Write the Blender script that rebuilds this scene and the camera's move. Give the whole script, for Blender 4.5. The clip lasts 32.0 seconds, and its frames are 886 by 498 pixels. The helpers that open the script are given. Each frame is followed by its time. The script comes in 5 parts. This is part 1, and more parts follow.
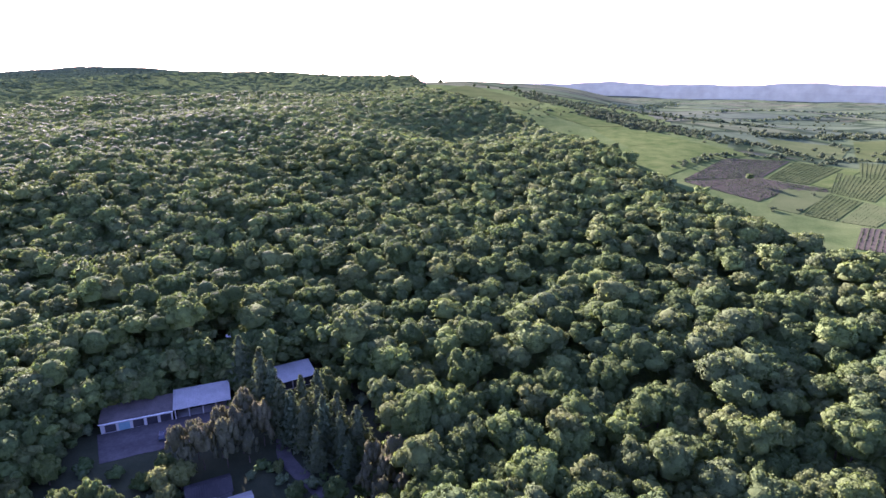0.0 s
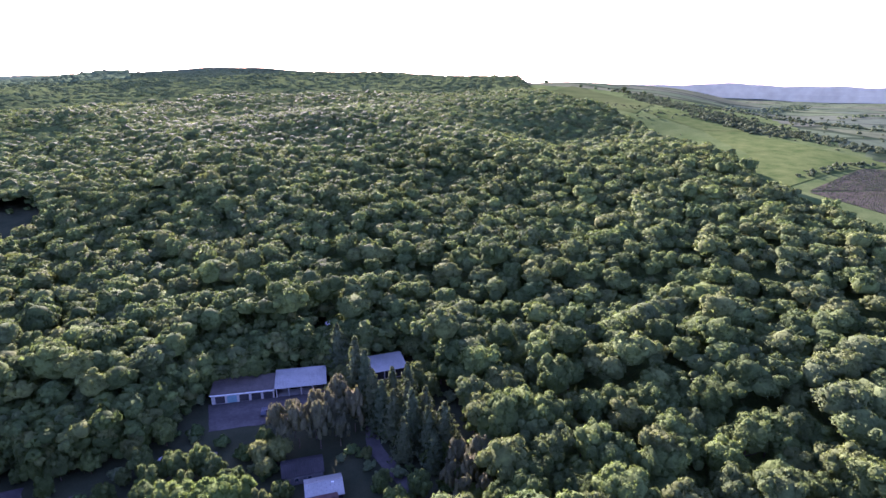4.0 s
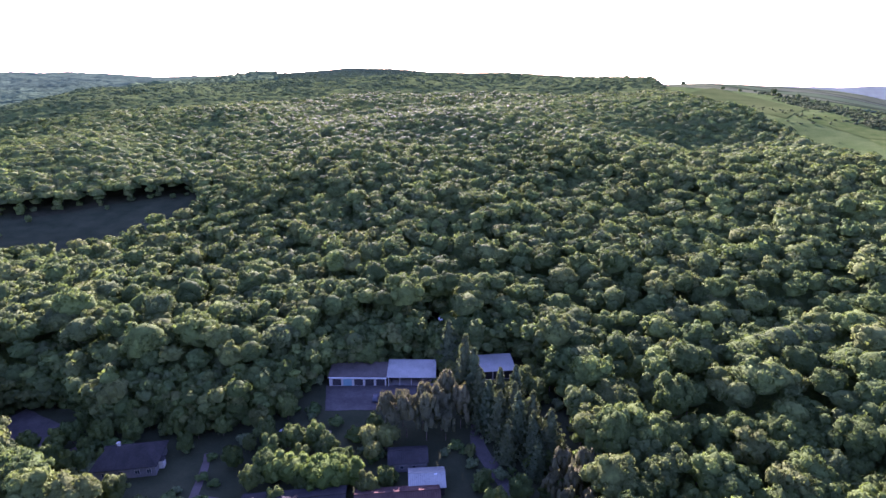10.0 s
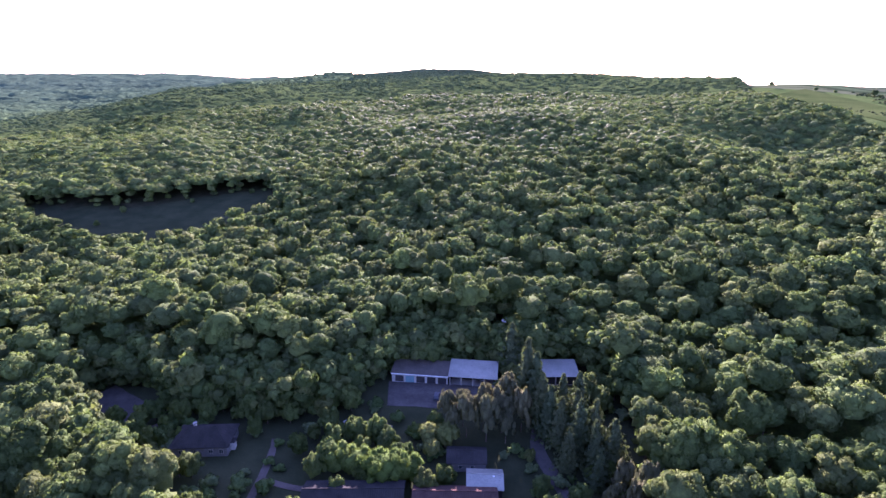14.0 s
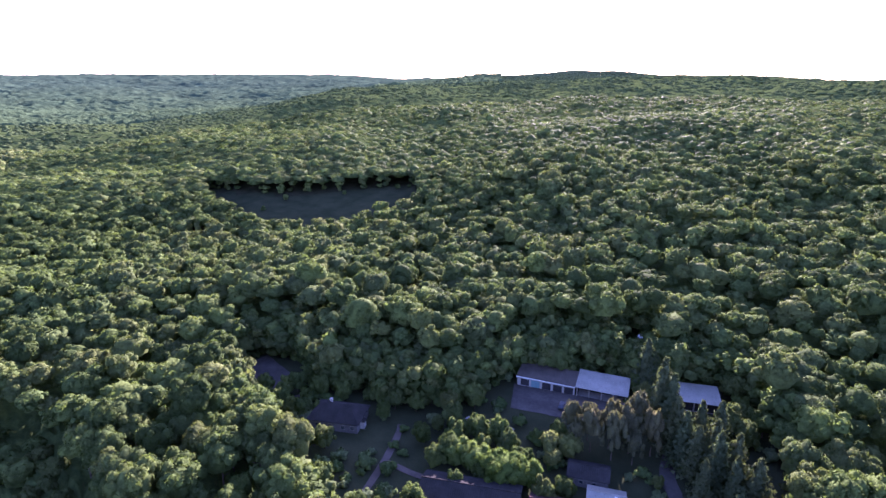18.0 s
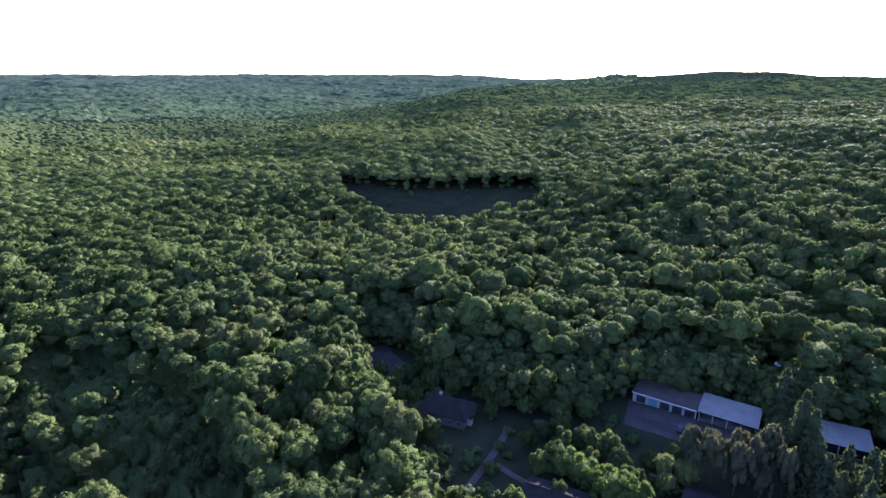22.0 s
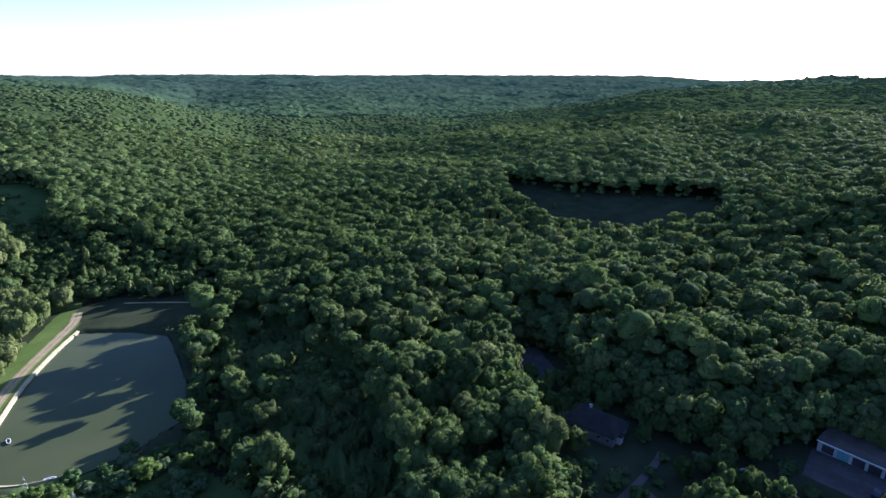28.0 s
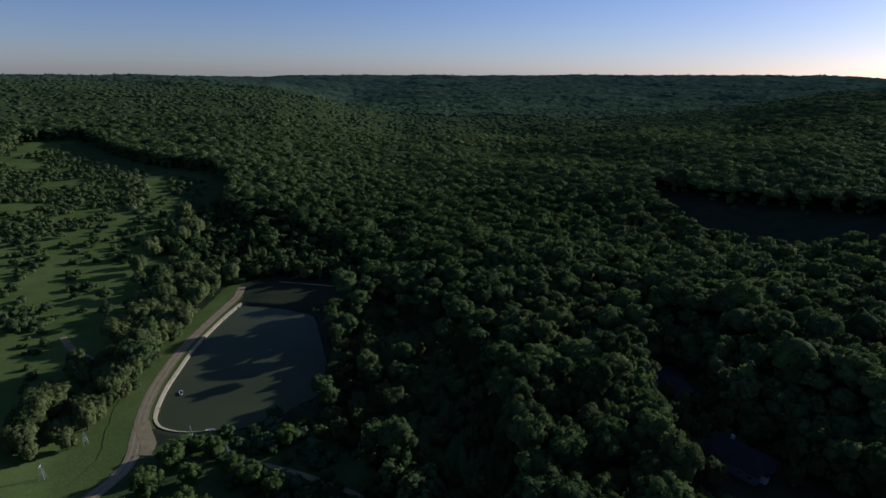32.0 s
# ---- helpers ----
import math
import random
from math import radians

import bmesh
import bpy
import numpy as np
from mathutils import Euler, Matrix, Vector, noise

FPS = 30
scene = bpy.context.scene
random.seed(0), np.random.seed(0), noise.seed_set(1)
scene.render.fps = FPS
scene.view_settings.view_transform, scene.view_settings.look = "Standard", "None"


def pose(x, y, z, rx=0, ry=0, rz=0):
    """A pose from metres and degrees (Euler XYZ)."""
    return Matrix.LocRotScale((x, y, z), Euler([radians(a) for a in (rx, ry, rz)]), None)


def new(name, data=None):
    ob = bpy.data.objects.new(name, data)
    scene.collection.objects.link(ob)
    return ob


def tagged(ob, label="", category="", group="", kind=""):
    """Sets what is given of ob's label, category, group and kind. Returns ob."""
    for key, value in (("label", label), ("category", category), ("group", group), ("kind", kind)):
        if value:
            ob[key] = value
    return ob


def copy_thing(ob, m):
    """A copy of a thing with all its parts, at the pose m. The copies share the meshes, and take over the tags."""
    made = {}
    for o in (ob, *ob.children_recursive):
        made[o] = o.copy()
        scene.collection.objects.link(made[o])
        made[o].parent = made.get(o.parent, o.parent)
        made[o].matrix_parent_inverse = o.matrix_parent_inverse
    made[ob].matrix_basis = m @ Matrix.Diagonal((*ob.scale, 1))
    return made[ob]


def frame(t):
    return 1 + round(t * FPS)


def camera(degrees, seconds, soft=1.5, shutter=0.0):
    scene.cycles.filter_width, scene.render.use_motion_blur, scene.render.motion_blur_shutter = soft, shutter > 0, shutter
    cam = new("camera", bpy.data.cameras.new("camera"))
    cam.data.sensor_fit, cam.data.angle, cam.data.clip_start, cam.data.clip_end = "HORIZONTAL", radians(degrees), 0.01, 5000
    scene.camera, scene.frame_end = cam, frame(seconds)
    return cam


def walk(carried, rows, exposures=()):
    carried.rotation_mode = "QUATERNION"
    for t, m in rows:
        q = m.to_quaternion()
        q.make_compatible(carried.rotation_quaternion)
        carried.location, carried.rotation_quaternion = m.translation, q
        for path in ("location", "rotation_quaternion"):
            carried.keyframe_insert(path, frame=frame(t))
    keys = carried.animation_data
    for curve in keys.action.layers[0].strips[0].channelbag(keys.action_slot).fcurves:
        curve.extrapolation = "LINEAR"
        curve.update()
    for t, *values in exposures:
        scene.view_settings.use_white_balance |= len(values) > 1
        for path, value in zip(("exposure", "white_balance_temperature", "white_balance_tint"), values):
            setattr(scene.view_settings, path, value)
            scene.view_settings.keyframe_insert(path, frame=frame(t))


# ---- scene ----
# Camera: a drone that hovers 100 m over a wooded valley and turns to its left.
cam = camera(76.1, 32.0, soft=1.5)
PATH = [
    (0, pose(0, 0, 100, 72.86, -0.06, 0.00)),
    (1, pose(0, 0, 100, 72.86, -0.09, 2.50)),
    (2, pose(0, 0, 100, 72.86, -0.11, 5.10)),
    (3, pose(0, 0, 100, 72.87, -0.14, 7.67)),
    (3.5, pose(0, 0, 100, 72.87, -0.16, 8.90)),
    (5.5, pose(0, 0, 100, 72.89, -0.24, 13.78)),
    (6, pose(0, 0, 100, 72.90, -0.25, 14.89)),
    (7, pose(0, 0, 100, 72.88, -0.20, 17.03)),
    (8, pose(0, 0, 100, 72.88, -0.21, 19.05)),
    (9, pose(0, 0, 100, 72.91, -0.24, 21.07)),
    (10, pose(0, 0, 100, 72.91, -0.21, 22.41)),
    (11, pose(0, 0, 100, 72.91, -0.20, 23.49)),
    (12, pose(0, 0, 100, 72.96, -0.20, 25.08)),
    (13, pose(0, 0, 100, 72.97, -0.18, 26.82)),
    (13.5, pose(0, 0, 100, 72.95, -0.15, 27.99)),
    (15.5, pose(0, 0, 100, 72.97, -0.21, 34.40)),
    (16, pose(0, 0, 100, 72.99, -0.21, 36.26)),
    (17, pose(0, 0, 100, 73.00, -0.28, 39.91)),
    (18, pose(0, 0, 100, 73.02, -0.36, 43.69)),
    (19, pose(0, 0, 100, 73.03, -0.39, 47.22)),
    (20, pose(0, 0, 100, 73.04, -0.41, 50.47)),
    (21, pose(0, 0, 100, 73.02, -0.49, 53.55)),
    (22, pose(0, 0, 100, 72.98, -0.50, 56.20)),
    (23, pose(0, 0, 100, 73.00, -0.47, 58.62)),
    (24, pose(0, 0, 100, 72.98, -0.53, 61.10)),
    (25, pose(0, 0, 100, 72.96, -0.52, 63.91)),
    (25.5, pose(0, 0, 100, 72.93, -0.49, 65.27)),
    (27.5, pose(0, 0, 100, 72.88, -0.53, 71.37)),
    (28, pose(0, 0, 100, 72.87, -0.60, 73.12)),
    (29, pose(0, 0, 100, 72.84, -0.61, 76.51)),
    (30, pose(0, 0, 100, 72.83, -0.58, 80.04)),
    (31, pose(0, 0, 100, 72.76, -0.55, 83.55)),
    (32, pose(0, 0, 100, 72.74, -0.50, 87.27)),
]
EXPOSURE = [(0, 3.35, 5250, 70), (19, 3.3, 5250, 64), (24, 2.2, 4800, 36), (30.4, 1.5, 4680, 30), (31, 0.75, 4680, 30), (31.5, 0.25, 4700, 30), (32, -0.2, 4750, 30)]
walk(cam, PATH, EXPOSURE)

# ---------------------------------------------------------------- light
SUN_BEARING, SUN_HEIGHT = 28.0, 16.2
world = bpy.data.worlds.new("sky")
scene.world = world
world.use_nodes = True
wn = world.node_tree.nodes
sky = wn.new("ShaderNodeTexSky")
sky.sky_type = "NISHITA"
sky.sun_disc = False
sky.sun_elevation = radians(SUN_HEIGHT)
sky.sun_rotation = radians(-SUN_BEARING)
sky.altitude = 1500
sky.air_density, sky.dust_density, sky.ozone_density = 1.0, 1.3, 0.8
world.node_tree.links.new(sky.outputs[0], wn["Background"].inputs[0])
wn["Background"].inputs[1].default_value = 0.073
sun = new("sun", bpy.data.lights.new("sun", "SUN"))
sun.data.energy, sun.data.angle, sun.data.color = 5.2, radians(0.7), (1.0, 0.87, 0.62)
sun.rotation_euler = (radians(90 - SUN_HEIGHT), 0, radians(SUN_BEARING + 180))

# ---------------------------------------------------------------- materials
def shader(name):
    m = bpy.data.materials.new(name)
    m.use_nodes = True
    n, l = m.node_tree.nodes, m.node_tree.links
    return m, n, l, n["Principled BSDF"]


def ramp_node(n, stops):
    r = n.new("ShaderNodeValToRGB")
    e = r.color_ramp.elements
    while len(e) < len(stops):
        e.new(0.5)
    for k, (at, col) in enumerate(stops):
        e[k].position, e[k].color = at, (*col, 1)
    return r


def noise_node(n, l, scale, detail=4.0, rough=0.55, coord=None):
    t = n.new("ShaderNodeTexNoise")
    t.inputs["Scale"].default_value, t.inputs["Detail"].default_value, t.inputs["Roughness"].default_value = scale, detail, rough
    if coord is not None:
        l.new(coord, t.inputs["Vector"])
    return t


def place(n, l):
    """World position, in metres."""
    return n.new("ShaderNodeNewGeometry").outputs["Position"]


def mixed(n, l, kind, factor, a, b):
    x = n.new("ShaderNodeMix")
    x.data_type, x.blend_type = "RGBA", kind
    for value, socket in ((factor, x.inputs[0]), (a, x.inputs[6]), (b, x.inputs[7])):
        if isinstance(value, bpy.types.NodeSocket):
            l.new(value, socket)
        elif isinstance(value, tuple):
            socket.default_value = (*value, 1)
        else:
            socket.default_value = value
    return x.outputs[2]


def surface(name, dark, light, scale=1.0, rough=0.8, bump=0.3, metal=0.0, fine=8.0, depth=0.05):
    """A plain material: two tones mixed by broad stains and fine grain, with relief."""
    m, n, l, b = shader(name)
    p = place(n, l)
    broad, grain = noise_node(n, l, scale, 5, 0.6, p), noise_node(n, l, scale * fine, 3, 0.6, p)
    r = ramp_node(n, [(0.3, dark), (0.7, light)])
    l.new(broad.outputs[0], r.inputs[0])
    bw = n.new("ShaderNodeRGBToBW")
    l.new(grain.outputs["Color"], bw.inputs[0])
    col = mixed(n, l, "OVERLAY", 0.4, r.outputs[0], bw.outputs[0])
    l.new(col, b.inputs["Base Color"])
    b.inputs["Roughness"].default_value, b.inputs["Metallic"].default_value = rough, metal
    b.inputs["Specular IOR Level"].default_value = 0.0 if rough > 0.7 else 0.35
    if bump:
        q = n.new("ShaderNodeBump")
        q.inputs["Strength"].default_value, q.inputs["Distance"].default_value = bump, depth
        l.new(grain.outputs[0], q.inputs["Height"])
        l.new(q.outputs[0], b.inputs["Normal"])
    return m


def foliage(name, shades, clump=0.35, leaf=1.1, lump=0.5, through_light=0.32, by_thing=False, gloss=0.005):
    """Leaves: a shade for each tree, mottled by clumps, with light shining through."""
    m, n, l, b = shader(name)
    p = place(n, l)
    if by_thing:
        pick = n.new("ShaderNodeObjectInfo").outputs["Random"]
    else:
        at = n.new("ShaderNodeAttribute")
        at.attribute_name = "tint"
        pick = at.outputs["Fac"]
    r = ramp_node(n, [(k / max(len(shades) - 1, 1), c) for k, c in enumerate(shades)])
    l.new(pick, r.inputs[0])
    patch, small = noise_node(n, l, clump, 3, 0.6, p), noise_node(n, l, leaf, 4, 0.7, p)
    g = ramp_node(n, [(0.32, (0.7, 0.7, 0.7)), (0.7, (1.2, 1.2, 1.12))])
    l.new(patch.outputs[0], g.inputs[0])
    col = mixed(n, l, "MULTIPLY", 0.75, r.outputs[0], g.outputs[0])
    g2 = ramp_node(n, [(0.3, (0.68, 0.7, 0.68)), (0.72, (1.3, 1.27, 1.22))])
    l.new(small.outputs[0], g2.inputs[0])
    col = mixed(n, l, "MULTIPLY", 0.8, col, g2.outputs[0])
    l.new(col, b.inputs["Base Color"])
    b.inputs["Roughness"].default_value = 0.75
    b.inputs["Specular IOR Level"].default_value = gloss
    q = n.new("ShaderNodeBump")
    q.inputs["Strength"].default_value, q.inputs["Distance"].default_value = 0.9, lump
    l.new(small.outputs[0], q.inputs["Height"])
    l.new(q.outputs[0], b.inputs["Normal"])
    tr = n.new("ShaderNodeBsdfTranslucent")
    warm = mixed(n, l, "MULTIPLY", 1.0, col, (1.15, 1.22, 0.68))
    l.new(warm, tr.inputs["Color"])
    mx = n.new("ShaderNodeMixShader")
    mx.inputs[0].default_value = through_light
    l.new(b.outputs[0], mx.inputs[1])
    l.new(tr.outputs[0], mx.inputs[2])
    l.new(mx.outputs[0], n["Material Output"].inputs[0])
    return m


LEAF_SHADES = [(0.052, 0.078, 0.027), (0.089, 0.126, 0.040), (0.071, 0.108, 0.038), (0.101, 0.124, 0.045), (0.109, 0.154, 0.047), (0.079, 0.108, 0.043)]
LEAVES = foliage("leaves", LEAF_SHADES)
LEAVES_UNDER = foliage("leaves_under", LEAF_SHADES, gloss=0.0)
LEAVES_NEAR = foliage("leaves_near", LEAF_SHADES, by_thing=True, clump=0.5, leaf=1.9, lump=0.5)
# aerial haze is put into these shades, from green to blue-green
LEAVES_FAR_HAZED = foliage("leaves_far_hazed", [(0.076, 0.106, 0.040), (0.067, 0.099, 0.046), (0.058, 0.089, 0.057)], clump=0.08, leaf=0.5, lump=0.45, through_light=0.3, gloss=0.0)
LEAVES_FRESH = foliage("leaves_fresh", [(0.095, 0.145, 0.036), (0.125, 0.175, 0.05)], by_thing=True, clump=0.5, leaf=1.9, lump=0.5)
LEAVES_SILVER = foliage("leaves_silver", [(0.12, 0.152, 0.048), (0.165, 0.19, 0.068)], by_thing=True, clump=0.5, leaf=1.9, lump=0.5)
NEEDLES = foliage("needles", [(0.06, 0.085, 0.045), (0.08, 0.1, 0.05)], by_thing=True, clump=0.5, leaf=3.0, lump=0.3, through_light=0.25)
BARK = surface("bark", (0.06, 0.045, 0.035), (0.14, 0.11, 0.085), 1.5, 0.9, 0.6)
FOREST_FLOOR = surface("forest_floor", (0.02, 0.022, 0.012), (0.04, 0.04, 0.022), 0.12, 0.95, 0.5, fine=14, depth=0.3)
GRASS = surface("grass", (0.063, 0.099, 0.021), (0.108, 0.14, 0.036), 0.04, 0.95, 0.5, fine=30, depth=0.15)
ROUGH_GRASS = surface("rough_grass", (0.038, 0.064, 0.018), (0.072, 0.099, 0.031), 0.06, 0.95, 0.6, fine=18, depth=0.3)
# darker copy of the grass, with tree shade put into the colour
GRASS_SHADED = surface("grass_shaded", (0.024, 0.031, 0.016), (0.042, 0.048, 0.025), 0.08, 0.95, 0.5, fine=30, depth=0.15)
DIRT = surface("dirt_track", (0.2, 0.162, 0.078), (0.3, 0.248, 0.125), 0.3, 0.95, 0.4, fine=12)
CONCRETE = surface("concrete", (0.22, 0.215, 0.2), (0.32, 0.31, 0.29), 0.4, 0.85, 0.3)
PALE_STONE = surface("pale_rim", (0.26, 0.235, 0.14), (0.37, 0.33, 0.2), 0.5, 0.8, 0.3)
PALE_DUST = surface("pale_dust", (0.26, 0.212, 0.125), (0.35, 0.288, 0.18), 0.5, 0.95, 0.3, fine=10)
# dirt toned darker: the valley's shade is put into the path colour
FOOTPATH = surface("trodden_path", (0.075, 0.062, 0.054), (0.11, 0.092, 0.08), 0.3, 0.95, 0.4, fine=12)
ASPHALT = surface("yard_paving", (0.052, 0.048, 0.044), (0.09, 0.083, 0.075), 0.15, 0.9, 0.3)
DARK_RENDER = surface("dark_render", (0.1, 0.098, 0.095), (0.15, 0.145, 0.14), 0.3, 0.9, 0.2)
PLASTER = surface("plaster", (0.27, 0.26, 0.235), (0.38, 0.365, 0.33), 0.3, 0.85, 0.2)
ROOF_METAL = surface("roof_metal", (0.19, 0.195, 0.17), (0.26, 0.262, 0.232), 0.25, 0.45, 0.15, metal=0.3)
ROOF_DARK = surface("roof_felt", (0.068, 0.06, 0.052), (0.11, 0.097, 0.082), 0.3, 0.85, 0.3)
ROOF_SLATE = surface("roof_slate", (0.026, 0.025, 0.024), (0.042, 0.04, 0.038), 0.3, 0.85, 0.3)
# the shade inside open bays is put into this near-black colour
DARK = surface("shaded_inside", (0.03, 0.03, 0.032), (0.055, 0.05, 0.05), 0.4, 0.8, 0.1)
TEAL = surface("teal_paint", (0.1, 0.2, 0.22), (0.14, 0.26, 0.27), 0.5, 0.6, 0.1)
WOOD = surface("weathered_wood", (0.12, 0.095, 0.07), (0.22, 0.18, 0.14), 0.6, 0.85, 0.3)
WHITE = surface("white_paint", (0.68, 0.68, 0.66), (0.82, 0.82, 0.8), 0.5, 0.5, 0.05)
ROOF_RED = surface("roof_tiles", (0.055, 0.034, 0.03), (0.085, 0.055, 0.046), 0.5, 0.8, 0.3)
GALVANISED = surface("galvanised_steel", (0.4, 0.41, 0.42), (0.55, 0.56, 0.57), 0.5, 0.45, 0.1, metal=0.7)


def water_material():
    m, n, l, b = shader("pond_water")
    p = place(n, l)
    t = noise_node(n, l, 0.03, 3, 0.5, p)
    r = ramp_node(n, [(0.35, (0.05, 0.06, 0.024)), (0.7, (0.066, 0.075, 0.031))])
    l.new(t.outputs[0], r.inputs[0])
    l.new(r.outputs[0], b.inputs["Base Color"])
    b.inputs["Roughness"].default_value, b.inputs["IOR"].default_value = 0.08, 1.33
    b.inputs["Specular IOR Level"].default_value = 0.07
    q = n.new("ShaderNodeBump")
    q.inputs["Strength"].default_value, q.inputs["Distance"].default_value = 0.12, 0.05
    l.new(noise_node(n, l, 1.4, 3, 0.6, p).outputs[0], q.inputs["Height"])
    l.new(q.outputs[0], b.inputs["Normal"])
    return m


WATER = water_material()

# far hills: haze put into the leaf colour as a bluer green
LEAVES_DISTANT_HAZED = foliage("leaves_distant_hazed", [(0.054, 0.085, 0.041), (0.046, 0.075, 0.052)], clump=0.012, leaf=0.12, lump=2.0, through_light=0.0, gloss=0.0)
LEAVES_PALE = foliage("leaves_pale", [(0.125, 0.155, 0.056), (0.17, 0.195, 0.08)])
LEAVES_SCRUB = foliage("leaves_scrub", [(0.06, 0.1, 0.035), (0.09, 0.14, 0.05), (0.13, 0.17, 0.09)], by_thing=True, clump=0.6, leaf=2.4, lump=0.3)
LEAVES_HEDGE = foliage("leaves_hedge", [(0.05, 0.074, 0.038), (0.08, 0.104, 0.05)], clump=0.4, leaf=1.2)
LEAVES_VINE = foliage("leaves_vine", [(0.042, 0.064, 0.026), (0.062, 0.086, 0.034)], clump=0.4, leaf=1.2)
NEEDLES_DRY = foliage("needles_dry", [(0.085, 0.094, 0.052), (0.112, 0.112, 0.06)], by_thing=True, clump=0.5, leaf=3.0, lump=0.3, through_light=0.3)


FIELD_TONES = {
    "tilled": surface("vineyard_soil", (0.044, 0.042, 0.027), (0.066, 0.062, 0.04), 0.1, 0.95, 0.4, fine=20),
    "fresh": surface("young_crop", (0.045, 0.066, 0.022), (0.066, 0.085, 0.03), 0.05, 0.95, 0.4, fine=30),
    "hay": surface("hay_meadow", (0.034, 0.06, 0.015), (0.072, 0.095, 0.027), 0.09, 0.95, 0.4, fine=30),
    "dull": surface("fallow", (0.034, 0.053, 0.016), (0.057, 0.074, 0.024), 0.03, 0.95, 0.4, fine=30)}
# pale hill colour that carries the haze of distance
HILLS_HAZED = surface("hazy_hills", (0.38, 0.345, 0.205), (0.42, 0.38, 0.23), 0.002, 1.0, 0.0)
GLASS_DARK = surface("window_glass", (0.02, 0.025, 0.03), (0.04, 0.045, 0.05), 0.5, 0.1, 0.0)
RUBBER = surface("rubber", (0.02, 0.02, 0.02), (0.035, 0.035, 0.035), 2.0, 0.8, 0.1)
CAR_DARK = surface("dark_car_paint", (0.035, 0.04, 0.05), (0.05, 0.055, 0.065), 0.5, 0.5, 0.0)
CAR_WHITE = surface("white_car_paint", (0.34, 0.34, 0.33), (0.42, 0.42, 0.41), 0.5, 0.5, 0.0)



def patchwork():
    """Distant farmland: parcels of many greens and browns with dark hedge lines."""
    m, n, l, b = shader("distant_farmland")
    p = place(n, l)
    mp = n.new("ShaderNodeMapping")
    mp.inputs["Rotation"].default_value[2] = 0.5
    mp.inputs["Scale"].default_value = (0.006, 0.016, 0.0)
    l.new(p, mp.inputs["Vector"])
    v, e = n.new("ShaderNodeTexVoronoi"), n.new("ShaderNodeTexVoronoi")
    e.feature = "DISTANCE_TO_EDGE"
    for t in (v, e):
        t.inputs["Scale"].default_value = 1.0
        l.new(mp.outputs[0], t.inputs["Vector"])
    sep = n.new("ShaderNodeSeparateColor")
    l.new(v.outputs["Color"], sep.inputs[0])
    r = ramp_node(n, [(0.0, (0.046, 0.068, 0.036)), (0.3, (0.066, 0.092, 0.042)), (0.55, (0.052, 0.074, 0.044)), (0.8, (0.084, 0.092, 0.052)), (1.0, (0.06, 0.09, 0.036))])
    l.new(sep.outputs[0], r.inputs[0])
    edge = ramp_node(n, [(0.03, (0.35, 0.42, 0.4)), (0.09, (1, 1, 1))])
    l.new(e.outputs[0], edge.inputs[0])
    col = mixed(n, l, "MULTIPLY", 0.9, r.outputs[0], edge.outputs[0])
    g = ramp_node(n, [(0.3, (0.7, 0.72, 0.75)), (0.7, (1.15, 1.15, 1.1))])
    l.new(noise_node(n, l, 0.05, 6, 0.7, p).outputs[0], g.inputs[0])
    col = mixed(n, l, "MULTIPLY", 1.0, col, g.outputs[0])
    l.new(col, b.inputs["Base Color"])
    b.inputs["Roughness"].default_value, b.inputs["Specular IOR Level"].default_value = 0.95, 0.0
    return m


PATCHWORK = patchwork()

# ---------------------------------------------------------------- terrain
RANGES = np.log(np.array([60, 150, 250, 400, 700, 1200, 2000, 3600], float))
# bearing to the left of +y, ground height at each range
EAST_SIDE = [
    (-60, 0, 12, 20, 26, 22, 2, -55),
    (-36, 0, 8, 20, 32, 28, 2, -55),
    (-22, 0, 8, 26, 44, 38, 8, -50),
    (-9, 0, 5, 26, 56, 74, 30, -20),
    (3, 0, 4, 23, 58, 86, 60, 40)]
WEST_SIDE = [
    (27, 0, 4, 24, 47, 76, 94, 60),
    (41, 0, 0, 12, 38, 74, 84, 60),
    (48, 0, -2, 4, 32, 68, 62, 60),
    (52, 0, -3, 0, 29, 56, 20, 76),
    (57, 0, -3, -4, 25, 39, 8, 84),
    (62, -1, -4, -4, 22, 23, 0, 84),
    (67, -1, -7, -8, 13, 8, 0, 80),
    (72, -2, -8, -9, 4, -4, 4, 77),
    (84, -5, -10, -12, -8, -6, 10, 68),
    (91, -6, -10, -12, -7, 2, 6, 66),
    (96, -6, -10, -11, -2, 20, -8, 64),
    (100, -7, -10, -11, 2, 42, 16, 58),
    (104, -8, -10, -10, 8, 54, 46, 46),
    (109, -8, -10, -9, 12, 59, 62, 50),
    (116, -7, -9, -6, 10, 59, 66, 52),
    (122, -7, -9, -5, 8, 59, 66, 52),
    (185, -4, 0, 14, 40, 60, 60, 50)]
SLOPES = np.array(EAST_SIDE + WEST_SIDE, float)
SLOPES = np.concatenate([SLOPES[:, :1], SLOPES[:, 1:2], SLOPES[:, 1:]], 1)


def ease(a):
    return a * a * (3 - 2 * a)


def waves(x, y, size):
    """Gentle uneven swells about +-1 high."""
    return (np.sin(x / size + 1.3 * np.sin(y / size * 0.7 + 0.4)) + np.sin(y / size * 1.13 + 1.1 * np.sin(x / size * 0.83 + 2.1))) * 0.5


